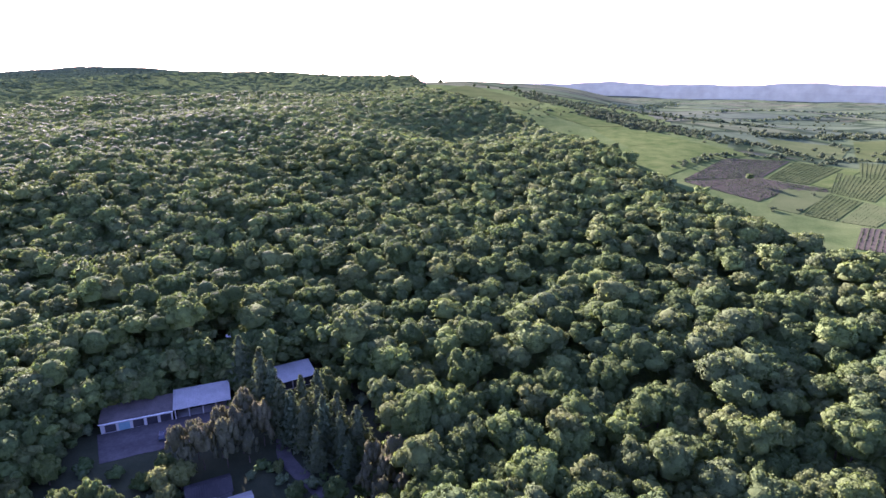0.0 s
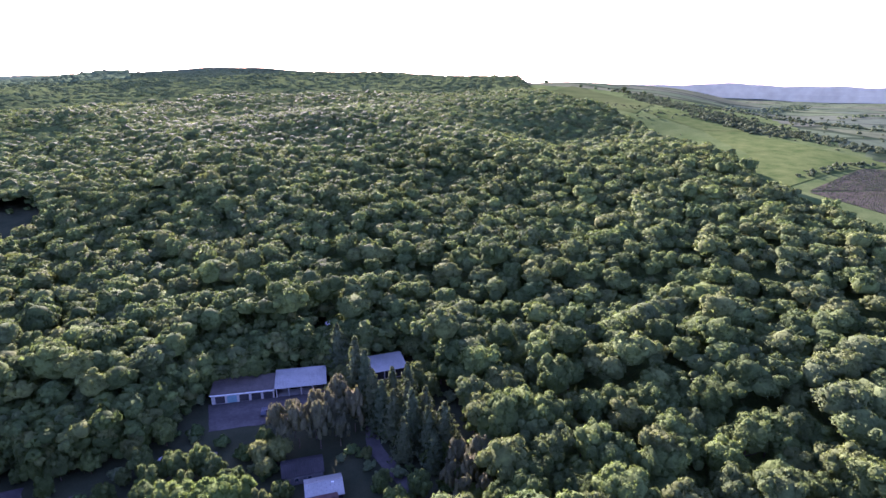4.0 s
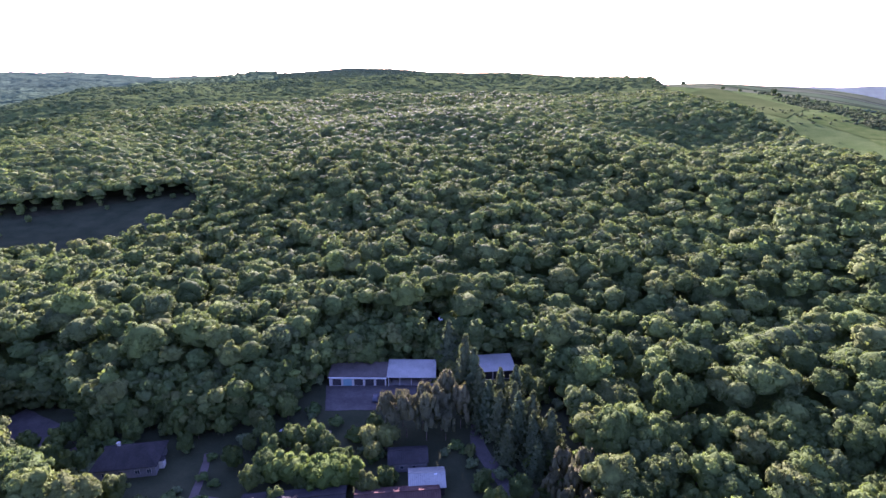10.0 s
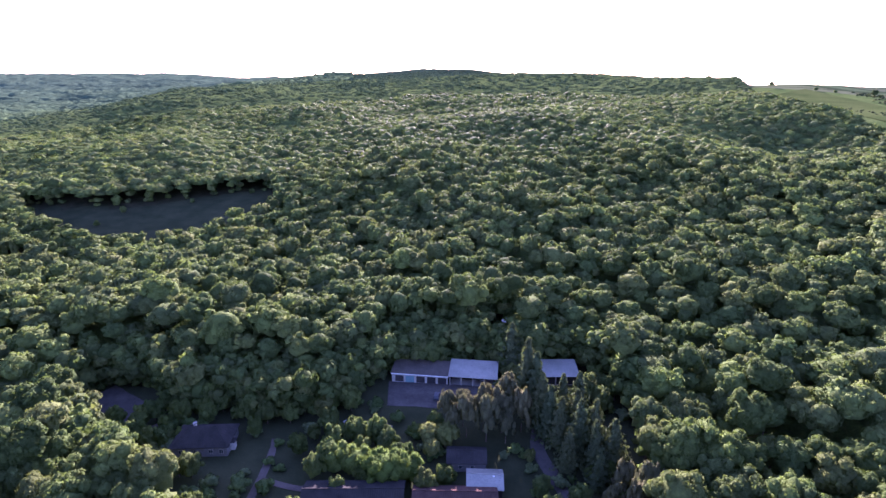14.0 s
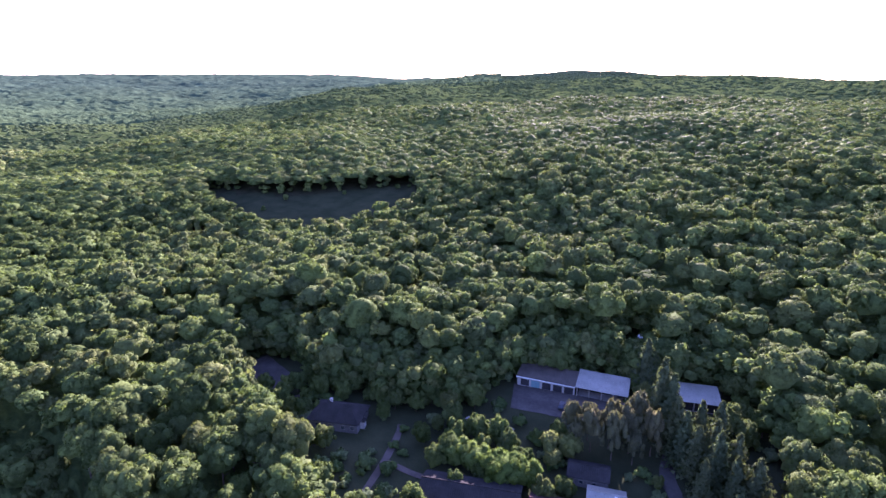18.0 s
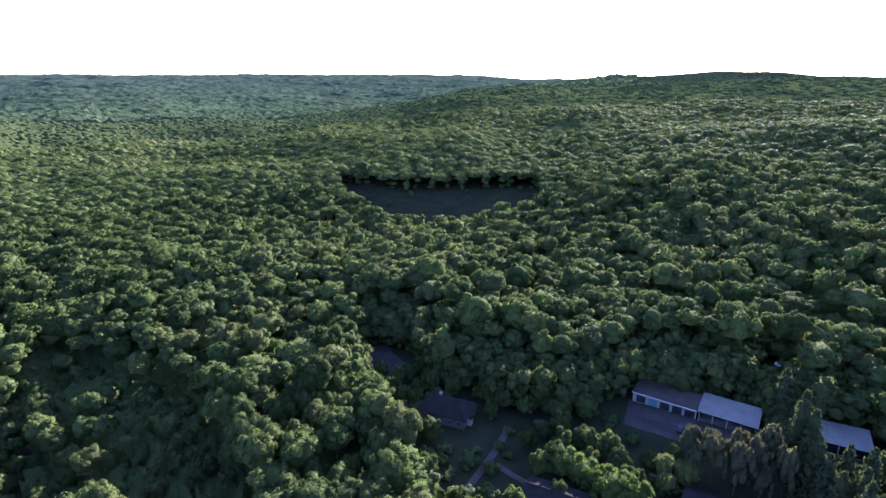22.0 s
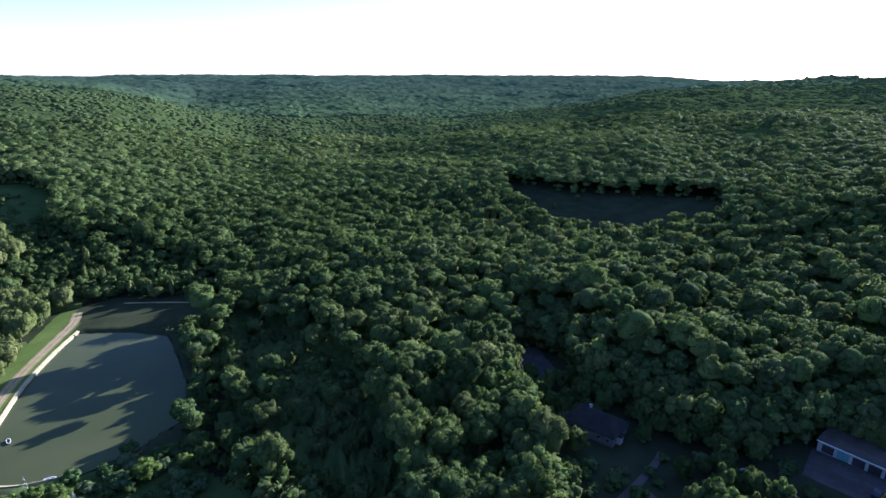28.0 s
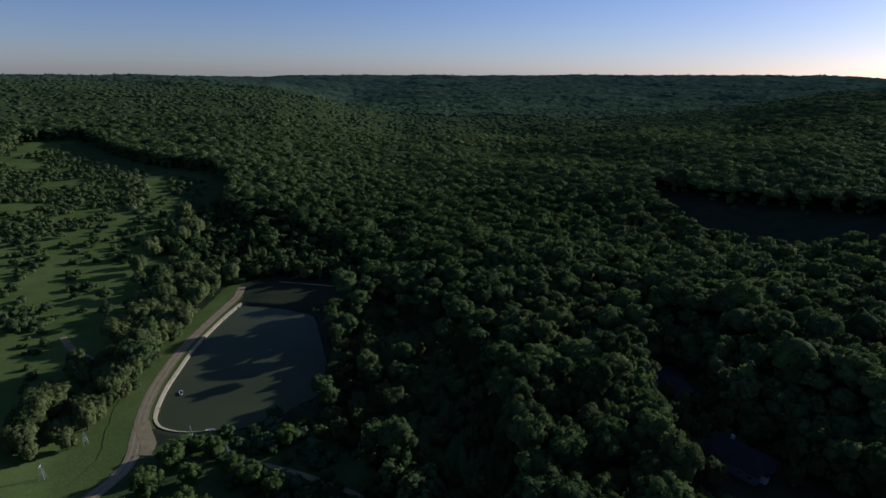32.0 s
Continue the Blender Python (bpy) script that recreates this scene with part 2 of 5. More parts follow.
def ground_height(x, y):
    x, y = np.asarray(x, float), np.asarray(y, float)
    d = np.maximum(np.hypot(x, y), 1.0)
    b = np.degrees(np.arctan2(-x, y))
    b = np.where(b < -117.5, b + 360, b)
    knots = np.concatenate([SLOPES[:, 0], [300 - 0.001]])
    rows = np.concatenate([SLOPES[:, 1:], SLOPES[:1, 1:]])
    b = np.where(b < knots[0], b + 360, b).clip(knots[0], knots[-1])
    k = np.clip(np.searchsorted(knots, b, side="right") - 1, 0, len(knots) - 2)
    u = (b - knots[k]) / (knots[k + 1] - knots[k])
    u = 0.5 * u + 0.5 * ease(u)
    r = np.clip(np.log(d), RANGES[0], RANGES[-1])
    j = np.clip(np.searchsorted(RANGES, r, side="right") - 1, 0, len(RANGES) - 2)
    v = (r - RANGES[j]) / (RANGES[j + 1] - RANGES[j])

    def along(i):
        # Catmull-Rom along the range
        p0, p1 = rows[i, np.maximum(j - 1, 0)], rows[i, j]
        p2, p3 = rows[i, j + 1], rows[i, np.minimum(j + 2, len(RANGES) - 1)]
        return p1 + 0.5 * v * (p2 - p0 + v * (2 * p0 - 5 * p1 + 4 * p2 - p3 + v * (3 * (p1 - p2) + p3 - p0)))

    z = along(k) * (1 - u) + along(k + 1) * u
    z = z * ease(np.clip(d / 90, 0, 1)) - 3 * (1 - ease(np.clip(d / 90, 0, 1)))
    # a hollow under the field ridge, with a steep wooded face behind it
    side = np.exp(-(((b + 3) / 9) ** 2))
    z = z + side * (3 * np.exp(-(((d - 730) / 90) ** 2)) - 22 * np.exp(-(((d - 570) / 85) ** 2)))
    # a wooded spur above the pond
    px, py = x + 250, y - 14
    w = np.clip((px * 130 + py * 26) / (130 * 130 + 26 * 26), 0, 1)
    z = z + 2 * np.exp(-(((px - 130 * w) ** 2 + (py - 26 * w) ** 2) / 17 ** 2))
    # folds of the wooded slopes
    fold = np.clip((d - 230) / 150, 0, 1) * np.clip((b + 2) / 10, 0, 1) * np.clip((100 - b) / 8, 0, 1) * np.clip((1150 - d) / 250, 0, 1)
    fold = fold * (1 - np.exp(-(((x + 400) ** 2 + (y - 235) ** 2) / 120 ** 2)))
    z = z + 6.5 * fold * waves(x + 20, y + 10, 44)
    far = np.clip((d - 480) / 500, 0, 1)
    return z + far * ((6 - 3 * np.clip((b - 50) / 15, 0, 1)) * waves(x, y, 90) + 2.0 * waves(y + 40, x, 37)) + np.clip((d - 560) / 700, 0, 1) * (8 - 4.5 * np.clip((b - 50) / 15, 0, 1)) * waves(x + 60, y - 30, 190) * np.clip((b + 20) / 30, 0.15, 1)


def inside(x, y, poly):
    """Which points lie in the polygon."""
    x, y = np.asarray(x, float), np.asarray(y, float)
    odd = np.zeros(x.shape, bool)
    for (x0, y0), (x1, y1) in zip(poly, poly[1:] + poly[:1]):
        if y0 != y1:
            odd ^= ((y0 > y) != (y1 > y)) & (x < (x1 - x0) * (y - y0) / (y1 - y0) + x0)
    return odd

# ---------------------------------------------------------------- building kit
def link_mesh(name, bm, mat, parent=None, label="", smooth=False):
    me = bpy.data.meshes.new(name)
    bm.to_mesh(me)
    bm.free()
    for mt in mat if isinstance(mat, (list, tuple)) else [mat]:
        me.materials.append(mt)
    if smooth:
        me.shade_smooth()
    ob = new(name, me)
    if parent is not None:
        ob.parent = parent
    return tagged(ob, label)


part = link_mesh


def arrays_mesh(name, co, faces, mat, tint=None, smooth=True, normals=None):
    """A mesh from numpy arrays of corners and triangles, with a shade for each corner if given."""
    me = bpy.data.meshes.new(name)
    me.vertices.add(len(co))
    me.vertices.foreach_set("co", np.asarray(co, np.float32).ravel())
    k = faces.shape[1]
    me.loops.add(faces.size)
    me.loops.foreach_set("vertex_index", faces.ravel().astype(np.int32))
    me.polygons.add(len(faces))
    me.polygons.foreach_set("loop_start", (np.arange(len(faces)) * k).astype(np.int32))
    me.polygons.foreach_set("use_smooth", np.full(len(faces), smooth))
    if tint is not None:
        me.attributes.new("tint", "FLOAT", "POINT").data.foreach_set("value", np.asarray(tint, np.float32))
    me.update(calc_edges=True)
    if normals is not None:
        me.normals_split_custom_set_from_vertices(np.asarray(normals, np.float32))
    for mt in mat if isinstance(mat, (list, tuple)) else [mat]:
        me.materials.append(mt)
    return me


def box_bm(bm, x0, y0, z0, x1, y1, z1):
    v = [bm.verts.new(c) for c in ((x0, y0, z0), (x1, y0, z0), (x1, y1, z0), (x0, y1, z0), (x0, y0, z1), (x1, y0, z1), (x1, y1, z1), (x0, y1, z1))]
    for f in ((3, 2, 1, 0), (4, 5, 6, 7), (0, 1, 5, 4), (1, 2, 6, 5), (2, 3, 7, 6), (3, 0, 4, 7)):
        bm.faces.new([v[i] for i in f])
    return v


def box(name, lo, hi, mat, parent, label="", bevel=0.0):
    bm = bmesh.new()
    box_bm(bm, *lo, *hi)
    if bevel:
        bmesh.ops.bevel(bm, geom=bm.edges[:], offset=bevel, segments=1, affect="EDGES", profile=0.5)
    return part(name, bm, mat, parent, label)


def thing(name, m, label, category, group="", kind=""):
    ob = new(name)
    ob.matrix_basis = m
    return tagged(ob, label, category, group, kind)


def ribbon(name, line, width, mat, lift=0.06, label="", parent=None, kind="structure", thick=0.0, uneven=0.0):
    """A strip that lies on the ground along a line of (x, y)."""
    pts = smooth_line(line, 3.0)
    d = np.gradient(pts, axis=0)
    d /= np.linalg.norm(d, axis=1, keepdims=True)
    side = np.stack([-d[:, 1], d[:, 0]], 1)
    rng = np.random.default_rng(len(pts))
    cols = np.linspace(-1, 1, 5)
    w = width / 2 * (1 + uneven * rng.normal(0, 1, (len(pts), 1)))
    grid = pts[:, None] + side[:, None] * (cols[None, :, None] * w[..., None])
    z = land_height(grid[..., 0], grid[..., 1]) + lift
    co = np.concatenate([grid, z[..., None]], 2).reshape(-1, 3)
    nr, nc = len(pts), len(cols)
    i = (np.arange(nr - 1)[:, None] * nc + np.arange(nc - 1)).ravel()
    me = arrays_mesh(name, co, np.stack([i, i + nc, i + nc + 1, i + 1], 1), mat)
    ob = new(name, me)
    return tagged(ob, label, kind=kind)


def smooth_line(line, step):
    p = np.array(line, float)
    p = np.concatenate([2 * p[:1] - p[1:2], p, 2 * p[-1:] - p[-2:-1]])
    out = []
    for k in range(1, len(p) - 2):
        n = max(2, int(np.linalg.norm(p[k + 1] - p[k]) / step))
        v = np.linspace(0, 1, n, endpoint=False)[:, None]
        out.append(p[k] + 0.5 * v * (p[k + 1] - p[k - 1] + v * (2 * p[k - 1] - 5 * p[k] + 4 * p[k + 1] - p[k + 2] + v * (3 * (p[k] - p[k + 1]) + p[k + 2] - p[k - 1]))))
    return np.concatenate(out + [p[-2:-1]])

# ---------------------------------------------------------------- land cover
WATER_Z = -10.0
POND = [(-262, -85.5), (-250, -88), (-236, -89.8), (-218, -91.2), (-198, -90.5), (-182, -89.3), (-168, -86.5), (-162, -83.2), (-159.4, -79), (-157.5, -70), (-159, -58), (-165, -46.8), (-180, -34), (-204, -35.7), (-236, -44.2), (-249, -48.5), (-254, -57), (-258, -66), (-261, -76)]
CLEARING = [(-484, 212), (-434, 226), (-408, 262), (-370, 299), (-345, 326), (-306, 303), (-288, 264), (-294, 227), (-312, 205), (-346, 181), (-396, 184), (-456, 194)]
VALLEY = [(-186, 82), (-186, 95), (-170, 101), (-152, 96), (-136, 101), (-118, 105), (-109, 113), (-104, 128), (-104, 143), (-86, 158), (-66, 166), (-58, 172), (-40, 181), (-32, 172), (-20, 150), (-10, 124), (-6, 100), (-40, 76), (-85, 55), (-100, 60), (-118, 68), (-134, 68), (-150, 72), (-166, 76)]
MEADOW = [(-110, -60), (-150, -92), (-200, -105), (-262, -98), (-302, -94), (-345, -92), (-388, -112), (-443, -150), (-535, -172), (-576, -204), (-582, -228), (-592, -264), (-634, -320), (-704, -396), (-670, -445), (-520, -400), (-380, -330), (-250, -300), (-160, -220), (-90, -120)]
FIELDS = [(-52, 1020), (-28, 880), (8, 770), (52, 700), (86, 636), (105, 558), (131, 472), (134, 386), (145, 340), (163, 290), (169, 256), (185, 226), (236, 186), (345, 150), (1500, 80), (4200, 1500), (3600, 3000), (2200, 4200), (500, 4500), (-60, 2000), (-60, 1200)]


SCRUBLAND = [(-660, -402), (-560, -285), (-495, -232), (-440, -225), (-385, -224), (-330, -215), (-296, -204), (-345, -262), (-440, -345), (-560, -415)]
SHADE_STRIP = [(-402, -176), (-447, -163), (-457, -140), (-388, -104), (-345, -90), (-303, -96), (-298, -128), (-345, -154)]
# strip beside the wood where shade is painted as duller grass
SHADED_MARGIN = [(-300, -96), (-345, -92), (-388, -112), (-443, -150), (-535, -172), (-576, -204), (-582, -228), (-592, -264), (-634, -320), (-704, -396), (-676, -408), (-604, -330), (-556, -272), (-530, -232), (-478, -200), (-420, -178), (-350, -150), (-298, -130)]
POND_SIDE = [(-300, -80), (-292, -28), (-262, -26), (-252, -42), (-222, -36), (-184, -30), (-163, -34), (-150, -50), (-148, -75), (-140, -95), (-290, -112)]


ROADSIDE = [(-166, -34), (-150, -24), (-134, -12), (-108, -2), (-102, -40), (-108, -80), (-140, -90), (-158, -70), (-160, -50)]


def near_pond(x, y):
    """0 far from the pond, 1 on it."""
    cx, cy = -203.0, -63.0
    return np.clip(1.6 - np.hypot((x - cx) / 75, (y - cy) / 42), 0, 1)


def land_height(x, y):
    z = ground_height(x, y)
    k = ease(np.clip(near_pond(x, y) / 0.35, 0, 1))
    z = z * (1 - k) + (WATER_Z + 0.9) * k
    return np.where(inside(x, y, POND), WATER_Z - 2.0, z)


def ground_sheet():
    rings = np.concatenate([[0.05], np.arange(12, 60, 12.0), np.arange(60, 140, 4.0), np.arange(140, 280, 2.5), np.arange(280, 300, 4.0), np.exp(np.linspace(np.log(300), np.log(4850), 90))])
    turns = np.radians(np.linspace(0, 360, 721))[:-1]
    gx, gy = -np.outer(rings, np.sin(turns)), np.outer(rings, np.cos(turns))
    z = land_height(gx, gy)
    co = np.stack([gx, gy, z], -1).reshape(-1, 3)
    nr, nc = gx.shape
    a = np.arange(nr - 1)[:, None] * nc + np.arange(nc)
    b = np.arange(nr - 1)[:, None] * nc + (np.arange(nc) + 1) % nc
    q = np.stack([a, b, b + nc, a + nc], -1).reshape(-1, 4)
    me = arrays_mesh("ground", co, q, [FOREST_FLOOR, GRASS, GRASS_SHADED, PATCHWORK, ROUGH_GRASS])
    mid = co[q].mean(1)
    slot = np.zeros(len(q), np.int32)
    slot[inside(mid[:, 0], mid[:, 1], MEADOW)] = 1
    # duller grass along the wood: its shade is put into the colour
    slot[inside(mid[:, 0], mid[:, 1], SHADED_MARGIN)] = 4
    # shaded grass colour behind the pond, in the valley and the clearing
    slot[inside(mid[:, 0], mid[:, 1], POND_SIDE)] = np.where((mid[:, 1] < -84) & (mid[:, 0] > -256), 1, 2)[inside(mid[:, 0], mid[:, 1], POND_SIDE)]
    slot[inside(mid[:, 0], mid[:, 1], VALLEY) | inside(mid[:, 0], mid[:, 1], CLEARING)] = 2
    slot[inside(mid[:, 0], mid[:, 1], ROADSIDE)] = 4
    field, away = inside(mid[:, 0], mid[:, 1], FIELDS), np.hypot(mid[:, 0], mid[:, 1])
    slot[field] = 4
    slot[field & (away > 560) & ((mid[:, 0] > 260) | (away > 1000))] = 3
    me.polygons.foreach_set("material_index", slot)
    return tagged(new("ground", me), "wooded valley floor and hills with grass clearings", kind="structure")


ground_sheet()

bm = bmesh.new()
f = bm.faces.new([bm.verts.new((x, y, WATER_Z)) for x, y in POND])
water = link_mesh("water", bm, WATER)
tagged(water, "green still pond water with the shade of trees", kind="structure")

# ---------------------------------------------------------------- trees
def ball(level):
    bm = bmesh.new()
    bmesh.ops.create_icosphere(bm, subdivisions=level, radius=1.0)
    co = np.array([v.co[:] for v in bm.verts])
    tri = np.array([[v.index for v in f.verts] for f in bm.faces])
    bm.free()
    return co, tri


BALLS = {k: ball(k) for k in (1, 2, 3)}


def used_only(tri, *columns):
    keep, back = np.unique(tri.ravel(), return_inverse=True)
    return (back.reshape(tri.shape), *(c[keep] for c in columns))


def unit(a):
    return a / np.maximum(np.linalg.norm(a, axis=-1, keepdims=True), 1e-9)


def lumps(co, rng, size, depth):
    """Pushes a shell out and in, like bunched foliage."""
    off = rng.uniform(0, 50, 3)
    k = np.array([noise.noise(Vector(c * size + off)) + 0.5 * noise.noise(Vector(c * size * 2.1 + off)) for c in co])
    return co * (1 + depth * k)[:, None]


def leaf_cards(centres, outward, size, rng, corners=3, rough=0.35):
    """Small leaf sprays round the given places, each with a turn of its own."""
    n = len(centres)
    a = rng.normal(0, 1, (n, 3))
    a = unit(a - 0.6 * outward * (a * outward).sum(1, keepdims=True))
    b = unit(np.cross(a, outward + rng.normal(0, 0.4, (n, 3))))
    s = size * rng.uniform(0.6, 1.4, (n, 1))
    if corners == 3:
        c = np.stack([centres + a * s, centres - a * s * 0.6 + b * s * 0.7, centres - a * s * 0.6 - b * s * 0.7], 1)
    else:
        c = np.stack([centres + a * s, centres + b * s * 0.6, centres - a * s, centres - b * s * 0.6], 1)
    tri = np.arange(n * corners).reshape(n, corners)
    inward = (np.cross(c[:, 1] - c[:, 0], c[:, 2] - c[:, 0]) * outward).sum(1) < 0
    tri[inward] = tri[inward][:, ::-1]
    if corners == 4:
        tri = np.concatenate([tri[:, [0, 1, 2]], tri[:, [0, 2, 3]]])
    nor = unit(np.repeat(outward, corners, 0) + rng.normal(0, rough, (n * corners, 3)))
    return c.reshape(-1, 3), tri, nor


def joined(pieces):
    n, tris = 0, []
    for c, t, _ in pieces:
        tris.append(t + n)
        n += len(c)
    return np.concatenate([p[0] for p in pieces]), np.concatenate(tris), np.concatenate([p[2] for p in pieces])


def shell_normals(co, tri):
    """Smooth normals of a shell from its faces."""
    f = np.cross(co[tri[:, 1]] - co[tri[:, 0]], co[tri[:, 2]] - co[tri[:, 0]])
    n = np.zeros_like(co)
    for k in range(3):
        np.add.at(n, tri[:, k], f)
    return unit(n)


def crown_shape(rng, blobs, cards, level, card_size, flat=0.8, core=0.9, corners=4, main=None, rough=0.35, small=0.22, large=0.42, dome=0.62, depth=0.36, skirt=-0.5):
    """A broad crown about 1 wide either way: a lumpy dome with bunches on it, clad in leaf sprays. It stands on z = 0."""
    pieces, spots, outs = [], [], []
    lean = rng.normal(0, 0.08, 2)
    for k in range(blobs):
        if k == 0:
            c, r = np.array([0, 0, 1.02 - 0.84 * dome]), dome
        else:
            turn, rise = k * 2.4 + rng.uniform(-0.4, 0.4), rng.uniform(0.0, 1.0) ** 0.75
            reach = 0.78 * math.sqrt(1 - 0.82 * rise * rise) * rng.uniform(0.75, 1.1)
            c = np.array([math.cos(turn) * reach + lean[0] * rise, math.sin(turn) * reach + lean[1] * rise, 0.3 + 0.62 * rise + rng.uniform(-0.08, 0.08)])
            r = rng.uniform(small, large)
        co, tri = BALLS[main or level] if k == 0 else BALLS[level]
        tri = tri[co[tri][:, :, 2].mean(1) > (skirt if k == 0 else -0.25)]
        tri, co = used_only(tri, co)
        shell = lumps(co, rng, 2.6 if k == 0 else 1.7, depth if k == 0 else 0.34)
        whole = np.array([0, 0, 0.3])
        at = shell * r * core * np.array([1, 1, flat]) + c
        pieces.append((at, tri, unit(0.8 * shell_normals(at, tri) + 0.3 * unit(at - whole))))
        n = int(cards * r * r / 0.12)
        d = rng.normal(0, 1, (n, 3))
        d[:, 2] = np.abs(d[:, 2]) * 1.1 - 0.2
        d = unit(d)
        s = c + d * r * core * rng.uniform(0.95, 1.15, (n, 1)) * np.array([1, 1, flat])
        spots.append(s)
        outs.append(unit(0.8 * d + 0.35 * unit(s - whole)))
    if cards:
        pieces.append(leaf_cards(np.concatenate(spots), np.concatenate(outs), card_size, rng, corners, rough))
    return joined(pieces)


def cone_shape(rng, tiers, cards, card_size, slim=0.3):
    """A conifer 1 high: tiers of drooping boughs round a slim core."""
    n = 7
    pieces = []
    for k in range(tiers):
        u = k / tiers
        z0, r = 0.1 + 0.88 * u, slim * (1 - u) ** 0.85 + 0.015
        a = np.arange(n) / n * 6.283 + rng.uniform(0, 6)
        rr = r * rng.uniform(0.35, 1.05, n) * rng.uniform(0.7, 1.1)
        ring = np.stack([np.cos(a) * rr, np.sin(a) * rr, np.full(n, z0 - 0.02) + rng.normal(0, 0.018, n)], 1)
        tip = np.array([[0, 0, z0 + 1.5 / tiers]])
        co = np.concatenate([ring, tip])
        tri = np.stack([np.arange(n), (np.arange(n) + 1) % n, np.full(n, n)], 1)
        pieces.append((co, tri, unit(co * np.array([1, 1, 0]) + np.array([0, 0, 0.12 * slim / 0.3]))))
    u = rng.uniform(0, 1, cards) ** 1.3
    a = rng.uniform(0, 6.283, cards)
    r = (slim * (1 - u) ** 0.85 + 0.012) * rng.uniform(0.35, 1.35, cards) * (0.8 + 0.3 * np.sin(u * 40 + 2 * np.sin(a * 2)))
    c = np.stack([np.cos(a) * r, np.sin(a) * r, 0.1 + 0.88 * u], 1)
    out = unit(np.stack([np.cos(a), np.sin(a), np.full(cards, 0.35)], 1))
    pieces.append(leaf_cards(c, out, card_size, rng, 3))
    return joined(pieces)


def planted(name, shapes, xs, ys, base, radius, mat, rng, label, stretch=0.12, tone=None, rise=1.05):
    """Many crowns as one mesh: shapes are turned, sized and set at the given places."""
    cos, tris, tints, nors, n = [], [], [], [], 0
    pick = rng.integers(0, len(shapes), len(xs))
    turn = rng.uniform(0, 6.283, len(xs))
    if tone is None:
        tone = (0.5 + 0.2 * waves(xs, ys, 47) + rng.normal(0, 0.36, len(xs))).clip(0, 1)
        # darker leaf tone in place of shade over this stand
        tone = np.where(inside(xs, ys, SHADED_STAND), tone * 0.35, tone)
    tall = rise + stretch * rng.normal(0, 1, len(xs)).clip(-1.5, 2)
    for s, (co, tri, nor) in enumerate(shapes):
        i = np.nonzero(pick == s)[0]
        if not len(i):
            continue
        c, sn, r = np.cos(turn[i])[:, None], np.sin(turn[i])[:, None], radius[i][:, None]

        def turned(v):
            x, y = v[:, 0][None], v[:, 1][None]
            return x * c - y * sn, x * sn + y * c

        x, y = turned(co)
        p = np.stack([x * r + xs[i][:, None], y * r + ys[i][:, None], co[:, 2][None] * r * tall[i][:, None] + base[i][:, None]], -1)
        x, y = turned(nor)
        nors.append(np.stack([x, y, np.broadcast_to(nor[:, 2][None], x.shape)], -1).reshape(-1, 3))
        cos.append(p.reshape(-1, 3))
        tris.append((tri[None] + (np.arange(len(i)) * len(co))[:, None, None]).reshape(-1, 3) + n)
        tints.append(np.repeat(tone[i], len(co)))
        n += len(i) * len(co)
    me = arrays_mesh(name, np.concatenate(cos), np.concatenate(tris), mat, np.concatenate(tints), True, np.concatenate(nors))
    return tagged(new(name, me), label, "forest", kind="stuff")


def scatter(r0, r1, spacing, rng, b0=-43.0, b1=131.0):
    """Places of trees in a ring sector, jittered."""
    n = int(2.3 * r1 / spacing)
    g = (np.arange(n + 1) - n / 2) * spacing
    x, y = np.meshgrid(g, g * 0.9)
    x = x + (np.arange(n + 1)[:, None] % 2) * spacing / 2
    x = (x + rng.uniform(-0.4, 0.4, x.shape) * spacing).ravel()
    y = (y + rng.uniform(-0.4, 0.4, y.shape) * spacing).ravel()
    d, b = np.hypot(x, y), np.degrees(np.arctan2(-x, y))
    k = (d >= r0) & (d < r1) & (b > b0) & (b < b1)
    return x[k], y[k]


def wooded(x, y):
    bare = inside(x, y, CLEARING) | inside(x, y, VALLEY) | inside(x, y, MEADOW) | inside(x, y, FIELDS) | inside(x, y, ROADSIDE)
    return ~bare & ~inside(x, y, POND_SIDE) & (np.hypot(x + 77, y - 187) > 8) & (np.hypot(x + 73, y - 156) > 11) & (np.hypot(x + 49, y - 169) > 10) & (np.hypot((x + 361), (y - 155)) > 12)


rng = np.random.default_rng(7)
CLOSE_SHAPES = [crown_shape(rng, 8, 60, 1, 0.072, corners=3, main=2, core=0.88, rough=0.7, small=0.18, large=0.34, dome=0.76, depth=0.5, skirt=-0.4) for k in range(10)]
MID_SHAPES = [crown_shape(rng, 3, 19, 1, 0.12, corners=3, main=1, core=0.88, rough=0.65, small=0.26, large=0.4, dome=0.82, depth=0.55, skirt=-0.3) for k in range(16)]
OFF_SHAPES = [crown_shape(rng, 1, 6.5, 1, 0.17, corners=3, core=0.96, rough=0.6, dome=0.9, depth=0.55, skirt=-0.15) for k in range(16)]
EDGE_SHAPES = [crown_shape(rng, 3, 9, 1, 0.17, corners=3, core=0.95, rough=0.6) for k in range(6)]
FAR_SHAPES = [crown_shape(rng, 1, 0, 1, 0.3, flat=0.75, core=1.4, skirt=-0.05) for k in range(12)]


YOUNG_WOOD = [(-246, -20), (-228, 3), (-192, 18), (-150, 27), (-124, 25), (-105, 22), (-95, 6), (-113, -10), (-134, -27), (-153, -36), (-188, -35), (-229, -24)]
# west of the valley: the slope's shade is put into the leaf tone
SHADED_STAND = [(-255, 60), (-330, 90), (-430, 130), (-560, 120), (-640, 30), (-620, -120), (-540, -185), (-440, -168), (-300, -118), (-292, -30), (-250, -14), (-235, 20)]
